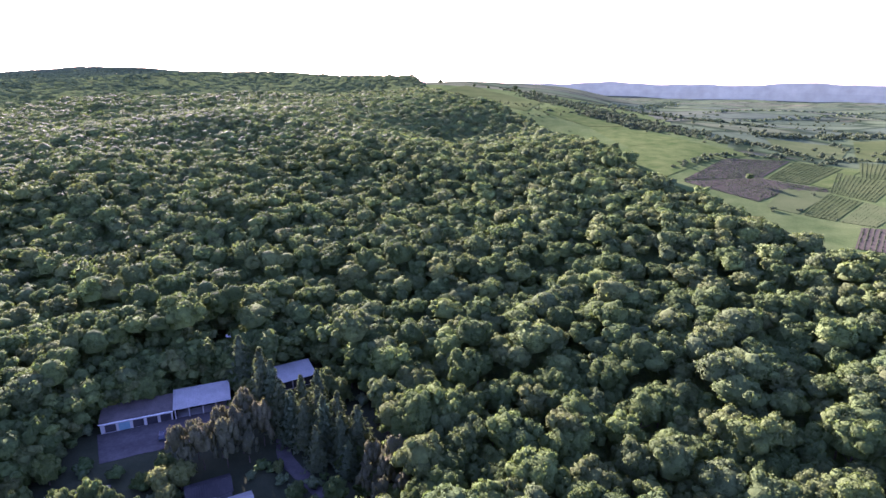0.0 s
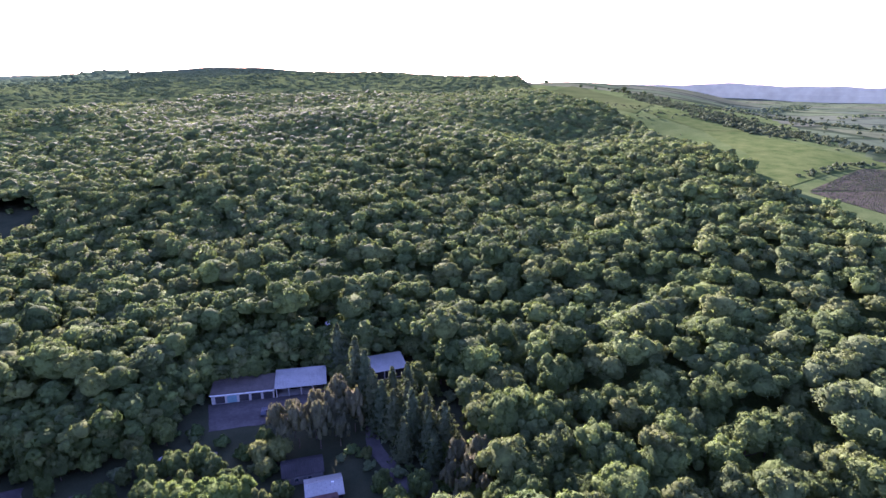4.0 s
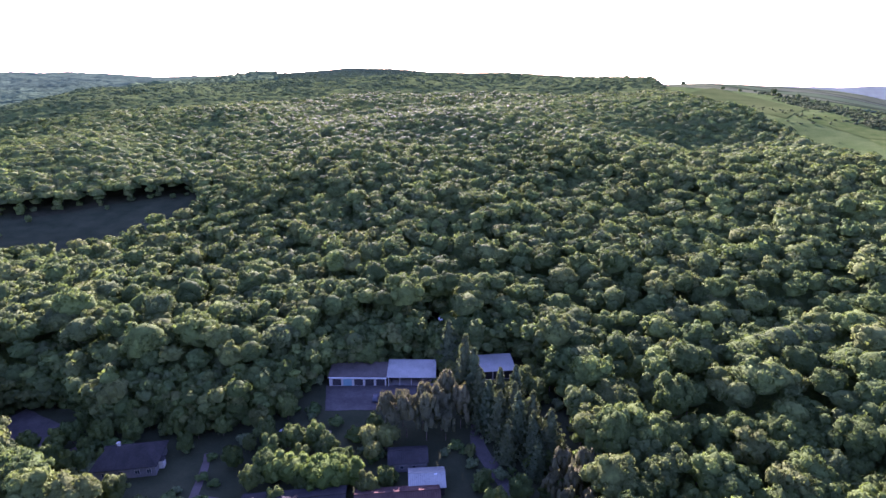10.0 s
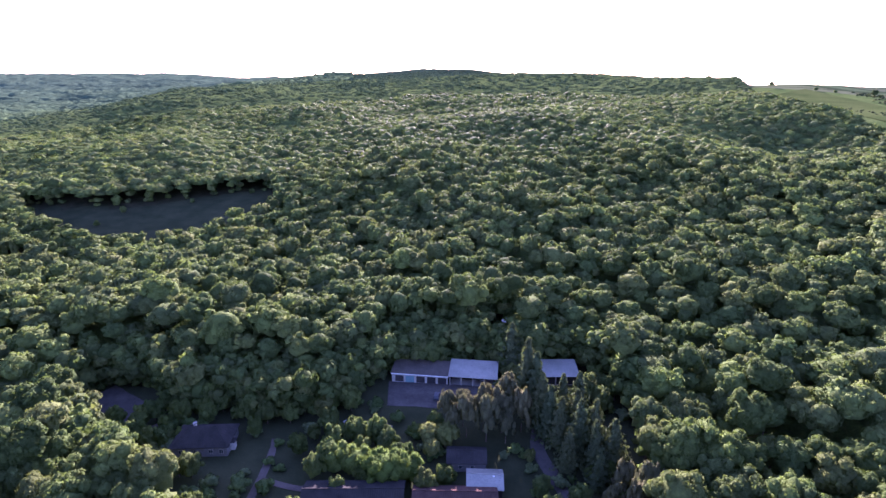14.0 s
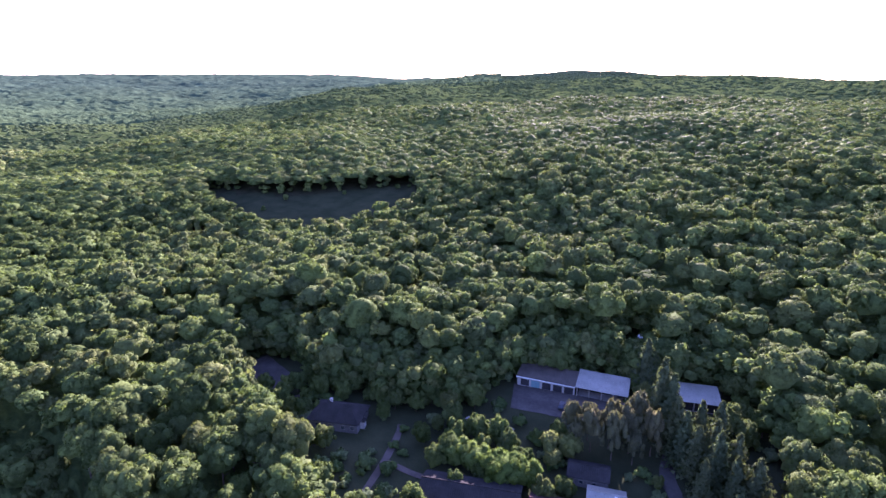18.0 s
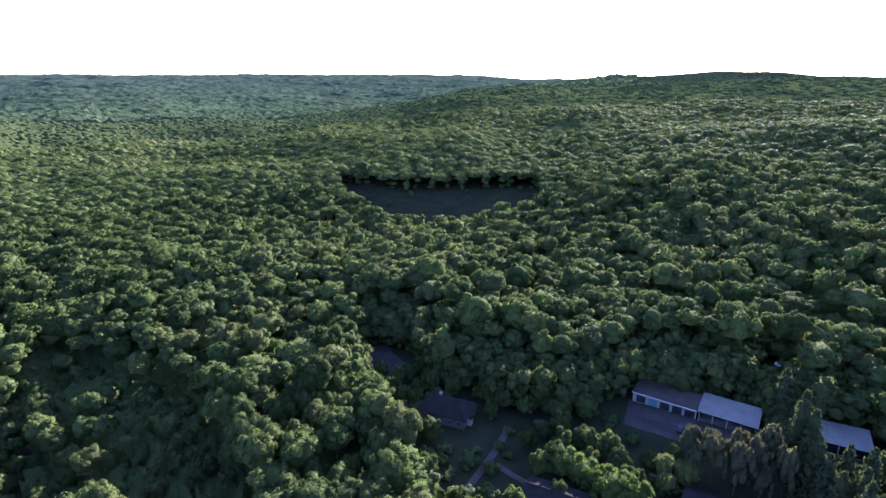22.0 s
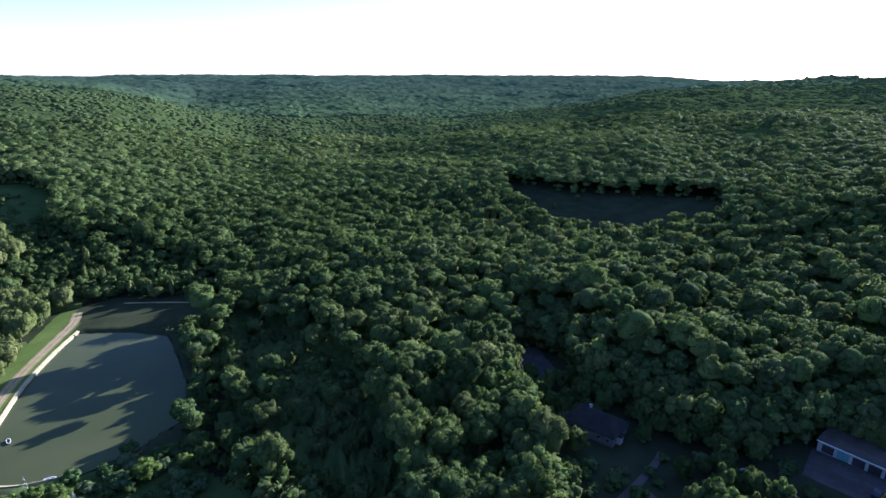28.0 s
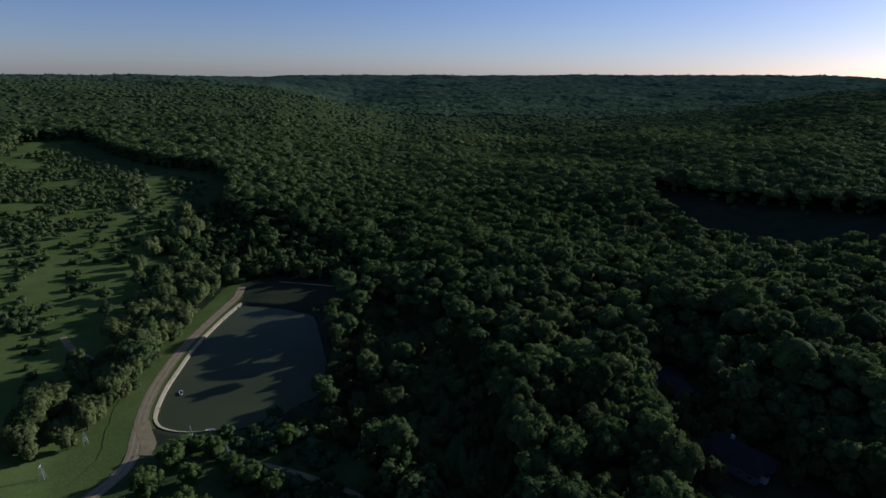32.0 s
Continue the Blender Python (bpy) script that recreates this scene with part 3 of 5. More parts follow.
OLD_WOOD = [(-272, 12), (-228, 22), (-185, 34), (-105, 44), (-120, 66), (-190, 70), (-300, 60), (-440, -60), (-430, -150), (-345, -95), (-300, -30)]


LOW_SHORE = [(-262, -28), (-292, -24), (-330, -42), (-380, -80), (-425, -128), (-388, -110), (-345, -92), (-300, -94), (-285, -70)]


def tree_sizes(x, y, size):
    """Crown radius and height of the crown's foot: stands of older and younger trees."""
    stand = 0.5 * waves(x, y, 23) + 0.3 * waves(y, x, 61)
    r = (size * (1 + 0.16 * stand) + rng.normal(0, size * 0.22, len(x))).clip(size * 0.5, size * 1.55)
    foot = 8.0 + 0.4 * r + 1.6 * stand + rng.normal(0, 2.0, len(x)).clip(-4, 4)
    # old tall trees above the pond, young growth in the hollow before them
    young = inside(x, y, YOUNG_WOOD)
    low_share = np.where(rng.uniform(0, 1, len(x)) < 0.82, 0.15, 0.55)
    foot = np.where(inside(x, y, OLD_WOOD), foot, np.where(young, foot * low_share, foot))
    r = np.where(young, r * 0.8, r)
    # low growth along the shaded foot of the slope, old trees behind it
    low, high = np.zeros(len(x), bool), np.zeros(len(x), bool)
    for gap in (6, 12, 18):
        low |= inside(x + 0.47 * gap, y - 0.88 * gap, VALLEY)
        high |= inside(x + 0.47 * (gap + 20), y - 0.88 * (gap + 20), VALLEY)
    low &= (x < -30)
    shore = inside(x, y, LOW_SHORE)
    r, foot = np.where(shore, r * 0.62, r), np.where(shore, foot * 0.12, foot)
    high &= (x < -30) & ~low
    return np.where(low, r * 0.9, r), np.where(low, foot * 0.38, np.where(high, foot + 3.0, foot))


def wood_belt(name, shapes, r0, r1, spacing, size, mat, label, by_range=False, rise=1.0, close=0.0):
    x, y = scatter(r0, r1, spacing, rng)
    k = wooded(x, y)
    if by_range:
        b = np.degrees(np.arctan2(-x, y))
        k &= np.hypot(x, y) < np.where(b < 45, 2150, np.where((b < 58) | (b > 103), 1750, 1300))
    x, y = x[k], y[k]
    r, foot = tree_sizes(x, y, size)
    tone = None
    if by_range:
        # haze put into the leaf colour: cooler tones on the farther slopes
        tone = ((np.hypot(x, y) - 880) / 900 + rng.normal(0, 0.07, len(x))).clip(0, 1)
    return planted(name, shapes, x, y, land_height(x, y) + foot * (1 - close) + close * 9.2, r, mat, rng, label, tone=tone, rise=rise)


wood_belt("hillside_wood", MID_SHAPES, 265, 480, 6.7, 5.2, LEAVES, "dense broadleaf wood of rounded green crowns", rise=0.95, close=0.15)
wood_belt("upper_wood", OFF_SHAPES, 480, 860, 6.8, 5.5, LEAVES, "dense broadleaf wood on the upper slope", rise=0.74, close=0.68)
wood_belt("ridge_wood", FAR_SHAPES, 860, 2150, 7.1, 5.0, LEAVES_FAR_HAZED, "distant broadleaf wood up to the ridge", by_range=True, rise=0.6, close=0.85)


# the closed leaf canopy that fills the gaps between crowns
def canopy_sheet():
    rings = np.concatenate([np.arange(85, 900, 5.0), np.arange(900, 1290, 9.0)])
    turns = np.radians(np.arange(-43, 131, 0.45))
    gx, gy = -np.outer(rings, np.sin(turns)), np.outer(rings, np.cos(turns))
    lift = (3.2 + 4.8 * np.clip((rings - 200) / 120, 0, 1) + 4.0 * np.clip((rings - 300) / 350, 0, 1))[:, None]
    z = land_height(gx, gy) + lift + rng.normal(0, 0.9, gx.shape) + 1.0 * waves(gx, gy, 6)
    ok = wooded(gx, gy) & ~inside(gx, gy, LOW_SHORE)
    for a in np.arange(4) * math.pi / 2:
        ok &= wooded(gx + 9 * math.cos(a), gy + 9 * math.sin(a))
    nr, nc = gx.shape
    i = (np.arange(nr - 1)[:, None] * nc + np.arange(nc - 1)).ravel()
    q = np.stack([i, i + 1, i + nc + 1, i + nc], 1)
    q = q[ok.ravel()[q].all(1)]
    q, co, tint = used_only(q, np.stack([gx, gy, z], -1).reshape(-1, 3), rng.uniform(0, 0.6, gx.size))
    tagged(new("canopy", arrays_mesh("canopy", co, q, LEAVES_UNDER, tint)), "closed leaf canopy between the crowns of the wood", "forest", kind="stuff")


canopy_sheet()
x, y = scatter(22, 72, 9.5, rng)
r, foot = tree_sizes(x, y, 6.2)
planted("near_wood", MID_SHAPES, x, y, land_height(x, y) + foot, r, LEAVES, rng, "broadleaf wood on the valley side")
x, y = scatter(22, 320, 9.5, rng, -180, 180)
b = np.degrees(np.arctan2(-x, y))
k = ((b < -43) | (b > 131)) & wooded(x, y)
x, y = x[k], y[k]
r, foot = tree_sizes(x, y, 6.2)
planted("near_wood", FAR_SHAPES, x, y, land_height(x, y) + foot, r, LEAVES, rng, "broadleaf wood on the valley side")


# low growth along the edges of the wood
def wood_edge():
    x, y = scatter(80, 820, 4.7, rng)
    k = wooded(x, y)
    x, y = x[k], y[k]
    edge = np.zeros(len(x), bool)
    for a in np.arange(8) * math.pi / 4:
        edge |= ~wooded(x + 8 * math.cos(a), y + 8 * math.sin(a))
    # round the far clearing the wood stands open below its crowns
    edge &= (np.hypot(x + 385, y - 245) > 150) | (rng.uniform(0, 1, len(x)) < 0.22)
    x, y = x[edge], y[edge]
    # saplings below the old trees at the foot of the slope
    sx, sy = scatter(120, 260, 4.4, rng)
    foot = np.zeros(len(sx), bool)
    for gap in (14, 20, 26, 32, 38):
        foot |= inside(sx + 0.47 * gap, sy - 0.88 * gap, VALLEY)
    foot &= wooded(sx, sy) & (sx < -30)
    sx, sy = sx[foot], sy[foot]
    r = rng.uniform(2.8, 4.6, len(sx))
    for up in (0.0, 4.5, 8.5):
        planted("undergrowth", EDGE_SHAPES, sx + rng.normal(0, 1, len(sx)), sy + rng.normal(0, 1, len(sx)), land_height(sx, sy) + up + rng.uniform(-1, 1.5, len(sx)), r, LEAVES, rng, "saplings at the shaded foot of the slope")
    # the pond shore carries only low shrubs
    shore = (x > -345) & (x < -140) & (y > -98) & (y < -8)
    keep = ~shore | (rng.uniform(0, 1, len(x)) < 0.5)
    x, y, shore = x[keep], y[keep], shore[keep]
    r = np.where(shore, 0.6, 1.0) * rng.uniform(2.6, 4.4, len(x))
    planted("undergrowth", EDGE_SHAPES, x, y, land_height(x, y) - 0.2, r, LEAVES, rng, "shrubs and low branches along the edge of the wood")
    x, y, r = x[~shore], y[~shore], r[~shore]
    x, y = x + rng.normal(0, 1, len(x)), y + rng.normal(0, 1, len(x))
    planted("undergrowth", EDGE_SHAPES, x, y, land_height(x, y) + 3.5 + rng.uniform(-1.6, 1.6, len(x)), r * rng.uniform(1.1, 1.6, len(x)), LEAVES, rng, "low branches along the edge of the wood")
    x, y = x + rng.normal(0, 1, len(x)), y + rng.normal(0, 1, len(x))
    planted("undergrowth", EDGE_SHAPES, x, y, land_height(x, y) + 7.0 + rng.uniform(-2.2, 2.2, len(x)), r * rng.uniform(1.1, 1.6, len(x)), LEAVES, rng, "hanging branches along the edge of the wood")


wood_edge()


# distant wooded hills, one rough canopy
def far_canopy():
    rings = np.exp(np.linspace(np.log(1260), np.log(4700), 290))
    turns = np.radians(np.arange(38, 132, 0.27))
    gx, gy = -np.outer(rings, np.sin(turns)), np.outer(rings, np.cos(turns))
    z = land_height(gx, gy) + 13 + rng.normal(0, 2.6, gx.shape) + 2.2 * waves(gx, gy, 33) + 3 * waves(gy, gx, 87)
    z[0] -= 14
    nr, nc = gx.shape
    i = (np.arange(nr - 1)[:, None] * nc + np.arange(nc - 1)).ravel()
    # tint grows with range, so the colour carries the haze
    me = arrays_mesh("far_wood", np.stack([gx, gy, z], -1).reshape(-1, 3), np.stack([i, i + 1, i + nc + 1, i + nc], 1), LEAVES_DISTANT_HAZED, ((np.hypot(gx, gy) - 1250) / 1500).clip(0, 1).ravel())
    tagged(new("far_wood", me), "woods on distant hills, leaf colour blued for haze", "forest", kind="stuff")


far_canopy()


# single trees near the valley
def trunk_mesh(name, height, radius, limbs, rng):
    bm = bmesh.new()

    def stem(p, q, r0, r1, sides=7):
        p, q = Vector(p), Vector(q)
        turn = (q - p).to_track_quat("Z", "Y")
        rings = []
        for c, r in ((p, r0), ((p + q) / 2 + Vector(rng.normal(0, r0 * 0.5, 3)), (r0 + r1) / 2), (q, r1)):
            rings.append([bm.verts.new(c + turn @ Vector((math.cos(a) * r, math.sin(a) * r, 0))) for a in np.arange(sides) / sides * 6.283])
        for a, b in zip(rings, rings[1:]):
            for k in range(sides):
                bm.faces.new((a[k], a[(k + 1) % sides], b[(k + 1) % sides], b[k]))

    stem((0, 0, -0.5), (0, 0, height), radius, radius * 0.45)
    for k in range(limbs):
        a, z = k * 2.4, height * (0.55 + 0.4 * k / limbs)
        reach = height * 0.28
        stem((0, 0, z), (math.cos(a) * reach, math.sin(a) * reach, z + reach * 0.8), radius * 0.4, radius * 0.12, 5)
    me = bpy.data.meshes.new(name)
    bm.to_mesh(me)
    bm.free()
    me.materials.append(BARK)
    return me


def crown_mesh(shape, mat, scale, lift):
    co, tri, nor = shape
    return arrays_mesh("crown", co * np.array(scale) + np.array([0, 0, lift]), tri, mat, None, True, nor)


def tree_kind(name, shape, mat, radius, lift, trunk_r, label, category, up=1.0, limbs=5):
    """A tree as a thing, with its trunk and crown, to be copied about."""
    root = new(name)
    trunk = new("trunk", trunk_mesh("trunk", lift + radius * 0.5, trunk_r, limbs, rng))
    crown = new("crown", crown_mesh(shape, mat, (radius, radius, radius * up), lift))
    trunk.parent = crown.parent = root
    return tagged(root, label, category)


def grow(kind, x, y, size, group="", sink=0.3):
    """One more tree of a kind, standing on the ground."""
    s = size * rng.uniform(0.92, 1.08)
    ob = copy_thing(kind, pose(x, y, float(land_height(x, y)) - sink, 0, 0, rng.uniform(0, 360)))
    ob.scale = (s, s, s * rng.uniform(0.92, 1.12))
    return tagged(ob, group=group)


NEAR_SHAPES = [crown_shape(rng, 14, 108, 1, 0.05, corners=3, main=2, core=0.88, rough=0.7, small=0.15, large=0.32, dome=0.7, depth=0.55) for k in range(6)]
WILLOW_SHAPES = [crown_shape(rng, 12, 50, 1, 0.075, flat=1.1, corners=3, main=2, rough=0.6) for k in range(3)]
BUSH_SHAPES = [crown_shape(rng, 7, 30, 1, 0.1, flat=0.8, corners=3, main=2, rough=0.6) for k in range(3)]
SPRUCE_SHAPES = [cone_shape(rng, 16, 1500, 0.036, s) for s in (0.2, 0.24, 0.27)]
BROADLEAF = [tree_kind("broadleaf_tree", s, LEAVES_NEAR, 5.6, 7.4, 0.3, "broadleaf tree with a full green crown in the wood", "tree", 1.32) for s in NEAR_SHAPES]
FRESH = [tree_kind("garden_tree", s, LEAVES_FRESH, 5.4, 0.9, 0.22, "bright yellow-green broadleaf tree in a yard", "tree", 1.3) for s in NEAR_SHAPES[:3]]
WILLOWS = [tree_kind("willow_tree", s, LEAVES_SILVER, 4.0, 0.8, 0.25, "grey-green willow tree beside the pond track", "tree", 1.35) for s in WILLOW_SHAPES]
BUSHES = [tree_kind("bush", s, LEAVES_SCRUB, 2.0, 0.1, 0.08, "rounded green bush on grass", "bush", 1.1, 3) for s in BUSH_SHAPES]
SPRUCES = [tree_kind("spruce_tree", s, NEEDLES, 17.0, 0.3, 0.2, "slender dark spruce tree with a pointed top", "tree", 1.0, 0) for s in SPRUCE_SHAPES]
LARCH_SHAPES = [crown_shape(rng, 16, 60, 1, 0.055, flat=0.9, corners=3, main=2, core=0.85, rough=0.7, small=0.16, large=0.32, dome=0.5, depth=0.6) for k in range(3)]
BROWNISH = [tree_kind("larch_tree", s, NEEDLES_DRY, 3.7, 1.2, 0.2, "brownish-green plume-shaped larch tree by the yard", "tree", 3.1, 0) for s in LARCH_SHAPES]
YARD_TREES = [tree_kind("garden_tree", s, LEAVES_NEAR, 5.2, 1.4, 0.25, "low-branched green broadleaf tree in shade", "tree", 1.7) for s in NEAR_SHAPES[:4]]
POPLARS = [tree_kind("poplar_tree", s, LEAVES_SILVER, 2.3, 1.2, 0.18, "tall narrow grey-green poplar in a row", "tree", 5.4) for s in WILLOW_SHAPES]
MODELS = POPLARS + YARD_TREES + BROADLEAF + FRESH + WILLOWS + BUSHES + SPRUCES + BROWNISH

# the wood round the valley: the nearest trees are things, the others one mass
tx, ty = scatter(70, 265, 7.4, rng)
k = wooded(tx, ty)
tx, ty = tx[k], ty[k]
order = np.argsort(np.hypot(tx, ty))
tx, ty = tx[order], ty[order]
seen = np.degrees(np.arctan2(-tx, ty))
shown = (np.hypot(tx, ty) > 95) & (seen > -44) & (seen < 130)
single = np.zeros(len(tx), bool)
single[np.nonzero(shown)[0][:280]] = True
tr_r, tr_foot = tree_sizes(tx, ty, 5.6)
for k in np.nonzero(single)[0]:
    small = tr_foot[k] < 5.6
    grow(YARD_TREES[int(rng.integers(4))] if small else BROADLEAF[int(rng.integers(6))], tx[k], ty[k], tr_r[k] / 5.6 * 0.7 + 0.3 if not small else tr_r[k] / 5.6 * 0.6 + 0.15, "trees of the near wood")
rest = ~single
planted("near_wood", CLOSE_SHAPES, tx[rest], ty[rest], land_height(tx[rest], ty[rest]) + tr_foot[rest], tr_r[rest], LEAVES, rng, "broadleaf wood round the valley")

for x, y, s in ((-256, -32, 1.1), (-246, -36, 1.15), (-236, -35, 1.1), (-226, -32, 1.2), (-216, -30, 1.15), (-206, -29, 1.2), (-196, -26, 1.1), (-186, -24, 1.15), (-176, -24, 1.0)):
    grow(BROADLEAF[int(rng.integers(6))], x, y, s * 0.44, "trees on the pond shore")
    grow(YARD_TREES[int(rng.integers(4))], x + 5, y - 2.5, s * 0.46, "trees on the pond shore")
    grow(YARD_TREES[int(rng.integers(4))], x + 2, y + 5, s * 0.52, "trees on the pond shore")
    grow(YARD_TREES[int(rng.integers(4))], x - 1, y + 9, s * 0.68, "trees on the pond shore")
    grow(YARD_TREES[int(rng.integers(4))], x + 4, y + 11, s * 0.72, "trees on the pond shore")

# shrubs and low trees that fill the valley between yards, paths and houses
KEPT_FREE = [(-84, 140, 17), (-121, 86, 11), (-55, 115, 7.5), (-46, 110, 6.5), (-70, 88, 9), (-60, 92, 8), (-50, 98, 8), (-88, 86, 5), (-77, 157, 6), (-90, 149, 6), (-48, 168, 10), (-92, 115, 5), (-98, 113, 4), (-85, 118, 4), (-168, 89, 13),
             (-106, 93, 3), (-101, 84, 3.5), (-97, 76, 3), (-94, 85, 3), (-44, 133, 4), (-37, 124, 4), (-29, 116, 4), (-22, 107, 4), (-60, 129, 9)]
count = 0
while count < 300:
    x, y = rng.uniform(-185, -8), rng.uniform(58, 176)
    if inside(np.array([x]), np.array([y]), VALLEY)[0] and all((x - a) ** 2 + (y - b) ** 2 > c * c for a, b, c in KEPT_FREE):
        if rng.uniform() < 0.45 and not (-110 < x < -88 and 66 < y < 90):
            grow(YARD_TREES[int(rng.integers(4))], x, y, rng.uniform(0.4, 0.75), "low trees in the valley")
        else:
            grow(BUSHES[int(rng.integers(3))], x, y, rng.uniform(0.6, 1.5), "shrubs in the valley")
        count += 1

# conifers by the yard and the lane
for x, y, s in ((-70, 127, 0.85), (-66, 130, 0.95), (-63, 126, 1.0), (-60, 131, 1.05), (-57, 127, 1.0), (-55, 133, 1.1), (-52, 129, 0.9), (-61, 136, 1.0), (-66, 123, 0.7), (-50, 136, 1.0), (-56, 139, 1.0)):
    grow(BROWNISH[int(rng.integers(3))], x, y, s, "larches by the yard")
for x, y, s in ((-66, 166, 1.0), (-61, 168, 0.9), (-50, 147, 1.15), (-46, 141, 1.0), (-42, 137, 1.0), (-38, 135, 1.05), (-41, 145, 1.0), (-35, 139, 0.9), (-32, 132, 1.0), (-29, 136, 1.05), (-27, 129, 0.9), (-33, 126, 0.85), (-23, 132, 1.0), (-24, 123, 0.8), (-54, 150, 1.2), (-37, 148, 0.95)):
    grow(SPRUCES[int(rng.integers(3))], x, y, s, "spruces by the lane")
for x, y, s in ((-18, 122, 0.9), (-14, 117, 0.85), (-11, 122, 1.0), (-7, 118, 0.9), (-4, 122, 1.0), (-15, 111, 0.75), (-9, 112, 0.8), (-2, 114, 0.85), (-19, 116, 0.7), (-12, 127, 0.9)):
    grow(BROWNISH[int(rng.integers(3))], x, y, s, "larches by the lane")
# fresh green trees in the yards
for x, y, s in ((-81, 98, 0.95), (-77, 101, 0.8), (-73, 98.5, 1.1), (-67, 103, 0.8), (-86, 96, 0.9), (-91, 99, 0.7), (-59, 107, 0.5), (-84, 103, 0.7), (-70, 101, 0.9)):
    grow(FRESH[int(rng.integers(3))], x, y, s, "trees in the yards")
for x, y, s in ((-70, 117, 0.85), (-66, 119, 0.95), (-67, 113, 0.75)):
    grow(WILLOWS[int(rng.integers(3))], x, y, s, "pale trees in the yards")
for x, y, s in ((-38, 161, 0.9), (-32, 158, 0.8), (-30, 166, 0.9), (-118, 112, 0.9), (-112, 120, 1.0), (-109, 131, 0.95), (-128, 105, 0.9), (-142, 101, 0.9), (-110, 142, 1.0), (-139, 79, 0.6), (-120, 74, 0.55), (-106, 118, 0.9), (-116, 126, 1.0), (-104, 112, 0.75), (-123, 114, 0.9), (-134, 110, 1.0), (-100, 120, 0.7), (-150, 104, 0.9), (-112, 106, 0.6), (-146, 76, 0.7), (-160, 102, 0.9), (-140, 96, 0.6), (-92, 107, 0.5), (-79, 108, 0.55), (-100, 103, 0.5), (-73, 110, 0.45)):
    grow(YARD_TREES[int(rng.integers(4))], x, y, s, "trees beside the yards")

# ---------------------------------------------------------------- farmland beyond the wood
def hedgerow(name, line, width, size, mat, label, step=3.0, shapes=None):
    """Bushes and small trees along a line."""
    p = smooth_line(line, step)
    n = max(1, int(width / 6))
    p = np.repeat(p, n, 0) + rng.normal(0, width / 3.2, (len(p) * n, 2))
    r = rng.uniform(0.55, 1.35, len(p)) * size
    return planted(name, shapes or (FAR_SHAPES if mat is LEAVES_FAR_HAZED else EDGE_SHAPES), p[:, 0], p[:, 1], land_height(p[:, 0], p[:, 1]) - 0.3 * r, r, mat, rng, label)


def parcel(name, corners, tone, label, rows=0.0, along=0, tall=0.9, lift=0.25):
    """A field lying on the ground; with rows it carries lines of vines."""
    a, b, c, d = (np.array(p, float) for p in corners)
    nu = max(2, int(max(np.linalg.norm(b - a), np.linalg.norm(c - d)) / 7))
    nv = max(2, int(max(np.linalg.norm(d - a), np.linalg.norm(c - b)) / 7))
    u, v = np.meshgrid(np.linspace(0, 1, nu + 1), np.linspace(0, 1, nv + 1))

    def spot(u, v):
        u, v = u[..., None], v[..., None]
        return (a * (1 - u) + b * u) * (1 - v) + (d * (1 - u) + c * u) * v

    p = spot(u, v)
    z = land_height(p[..., 0], p[..., 1]) + lift
    i = (np.arange(nv)[:, None] * (nu + 1) + np.arange(nu)).ravel()
    me = arrays_mesh(name, np.concatenate([p, z[..., None]], -1).reshape(-1, 3), np.stack([i, i + 1, i + nu + 2, i + nu + 1], 1), FIELD_TONES[tone])
    ob = tagged(new(name, me), label, kind="structure")
    if rows:
        span = np.linalg.norm((d - a) if along == 0 else (b - a))
        run = np.linalg.norm((b - a) if along == 0 else (d - a))
        t, s = np.meshgrid((np.arange(int(span / rows)) + 0.5) * rows / span, (np.arange(int(run / 1.6)) + 0.5) * 1.6 / run)
        q = spot(s, t).reshape(-1, 2) if along == 0 else spot(t, s).reshape(-1, 2)
        q += rng.normal(0, 0.12, q.shape)
        q = q[rng.uniform(0, 1, len(q)) > 0.08]
        r = rng.uniform(0.7, 1.15, len(q)) * tall * 1.0
        planted("vine_rows", FAR_SHAPES[:4], q[:, 0], q[:, 1], land_height(q[:, 0], q[:, 1]) - 0.1, r, LEAVES_VINE, rng, "rows of green vines on a field")
    return ob


parcel("hay_meadow", [(167, 517), (232, 540), (197, 618), (156, 617)], "hay", "sunlit yellow-green hay meadow", lift=0.3)
parcel("hay_meadow", [(178, 434), (267, 489), (230, 539), (167, 516)], "hay", "sunlit yellow-green hay meadow", lift=0.3)
parcel("upper_meadow", [(156, 618), (197, 620), (148, 740), (110, 700)], "hay", "sunlit strip of meadow beside the wood", lift=0.35)
parcel("ridge_meadow", [(100, 690), (140, 800), (40, 1000), (-10, 880)], "dull", "dry grassland on the ridge", lift=0.4)
parcel("hay_meadow", [(136, 470), (158, 404), (226, 470), (168, 512)], "hay", "sunlit yellow-green hay meadow below the slope", lift=0.28)
parcel("vineyard_field", [(170, 398), (235, 413.5), (290, 473), (234, 470)], "tilled", "brown tilled vineyard with rows", 2.6, 1, 0.6)
parcel("vineyard_field", [(169, 395), (200, 352), (232, 378), (234, 412)], "tilled", "brown tilled vineyard with rows", 2.6, 0, 0.6)
parcel("vineyard_field", [(237, 411), (259, 397), (319, 451), (292, 471)], "dull", "vineyard with green rows", 2.2, 1, 0.65)
parcel("green_field", [(260, 396), (268, 388), (327, 441), (320, 450)], "hay", "strip of grass between vineyards")
parcel("vineyard_field", [(234, 409), (233, 381), (262, 379), (266, 387)], "tilled", "vineyard with widely spaced rows", 2.4, 1, 0.6)
parcel("green_field", [(200, 342), (212, 329), (262, 376), (236, 386)], "fresh", "bright green crop strip")
parcel("vineyard_field", [(214, 328), (226, 316), (268, 354), (258, 374)], "dull", "vineyard with green rows", 2.0, 1, 0.6)
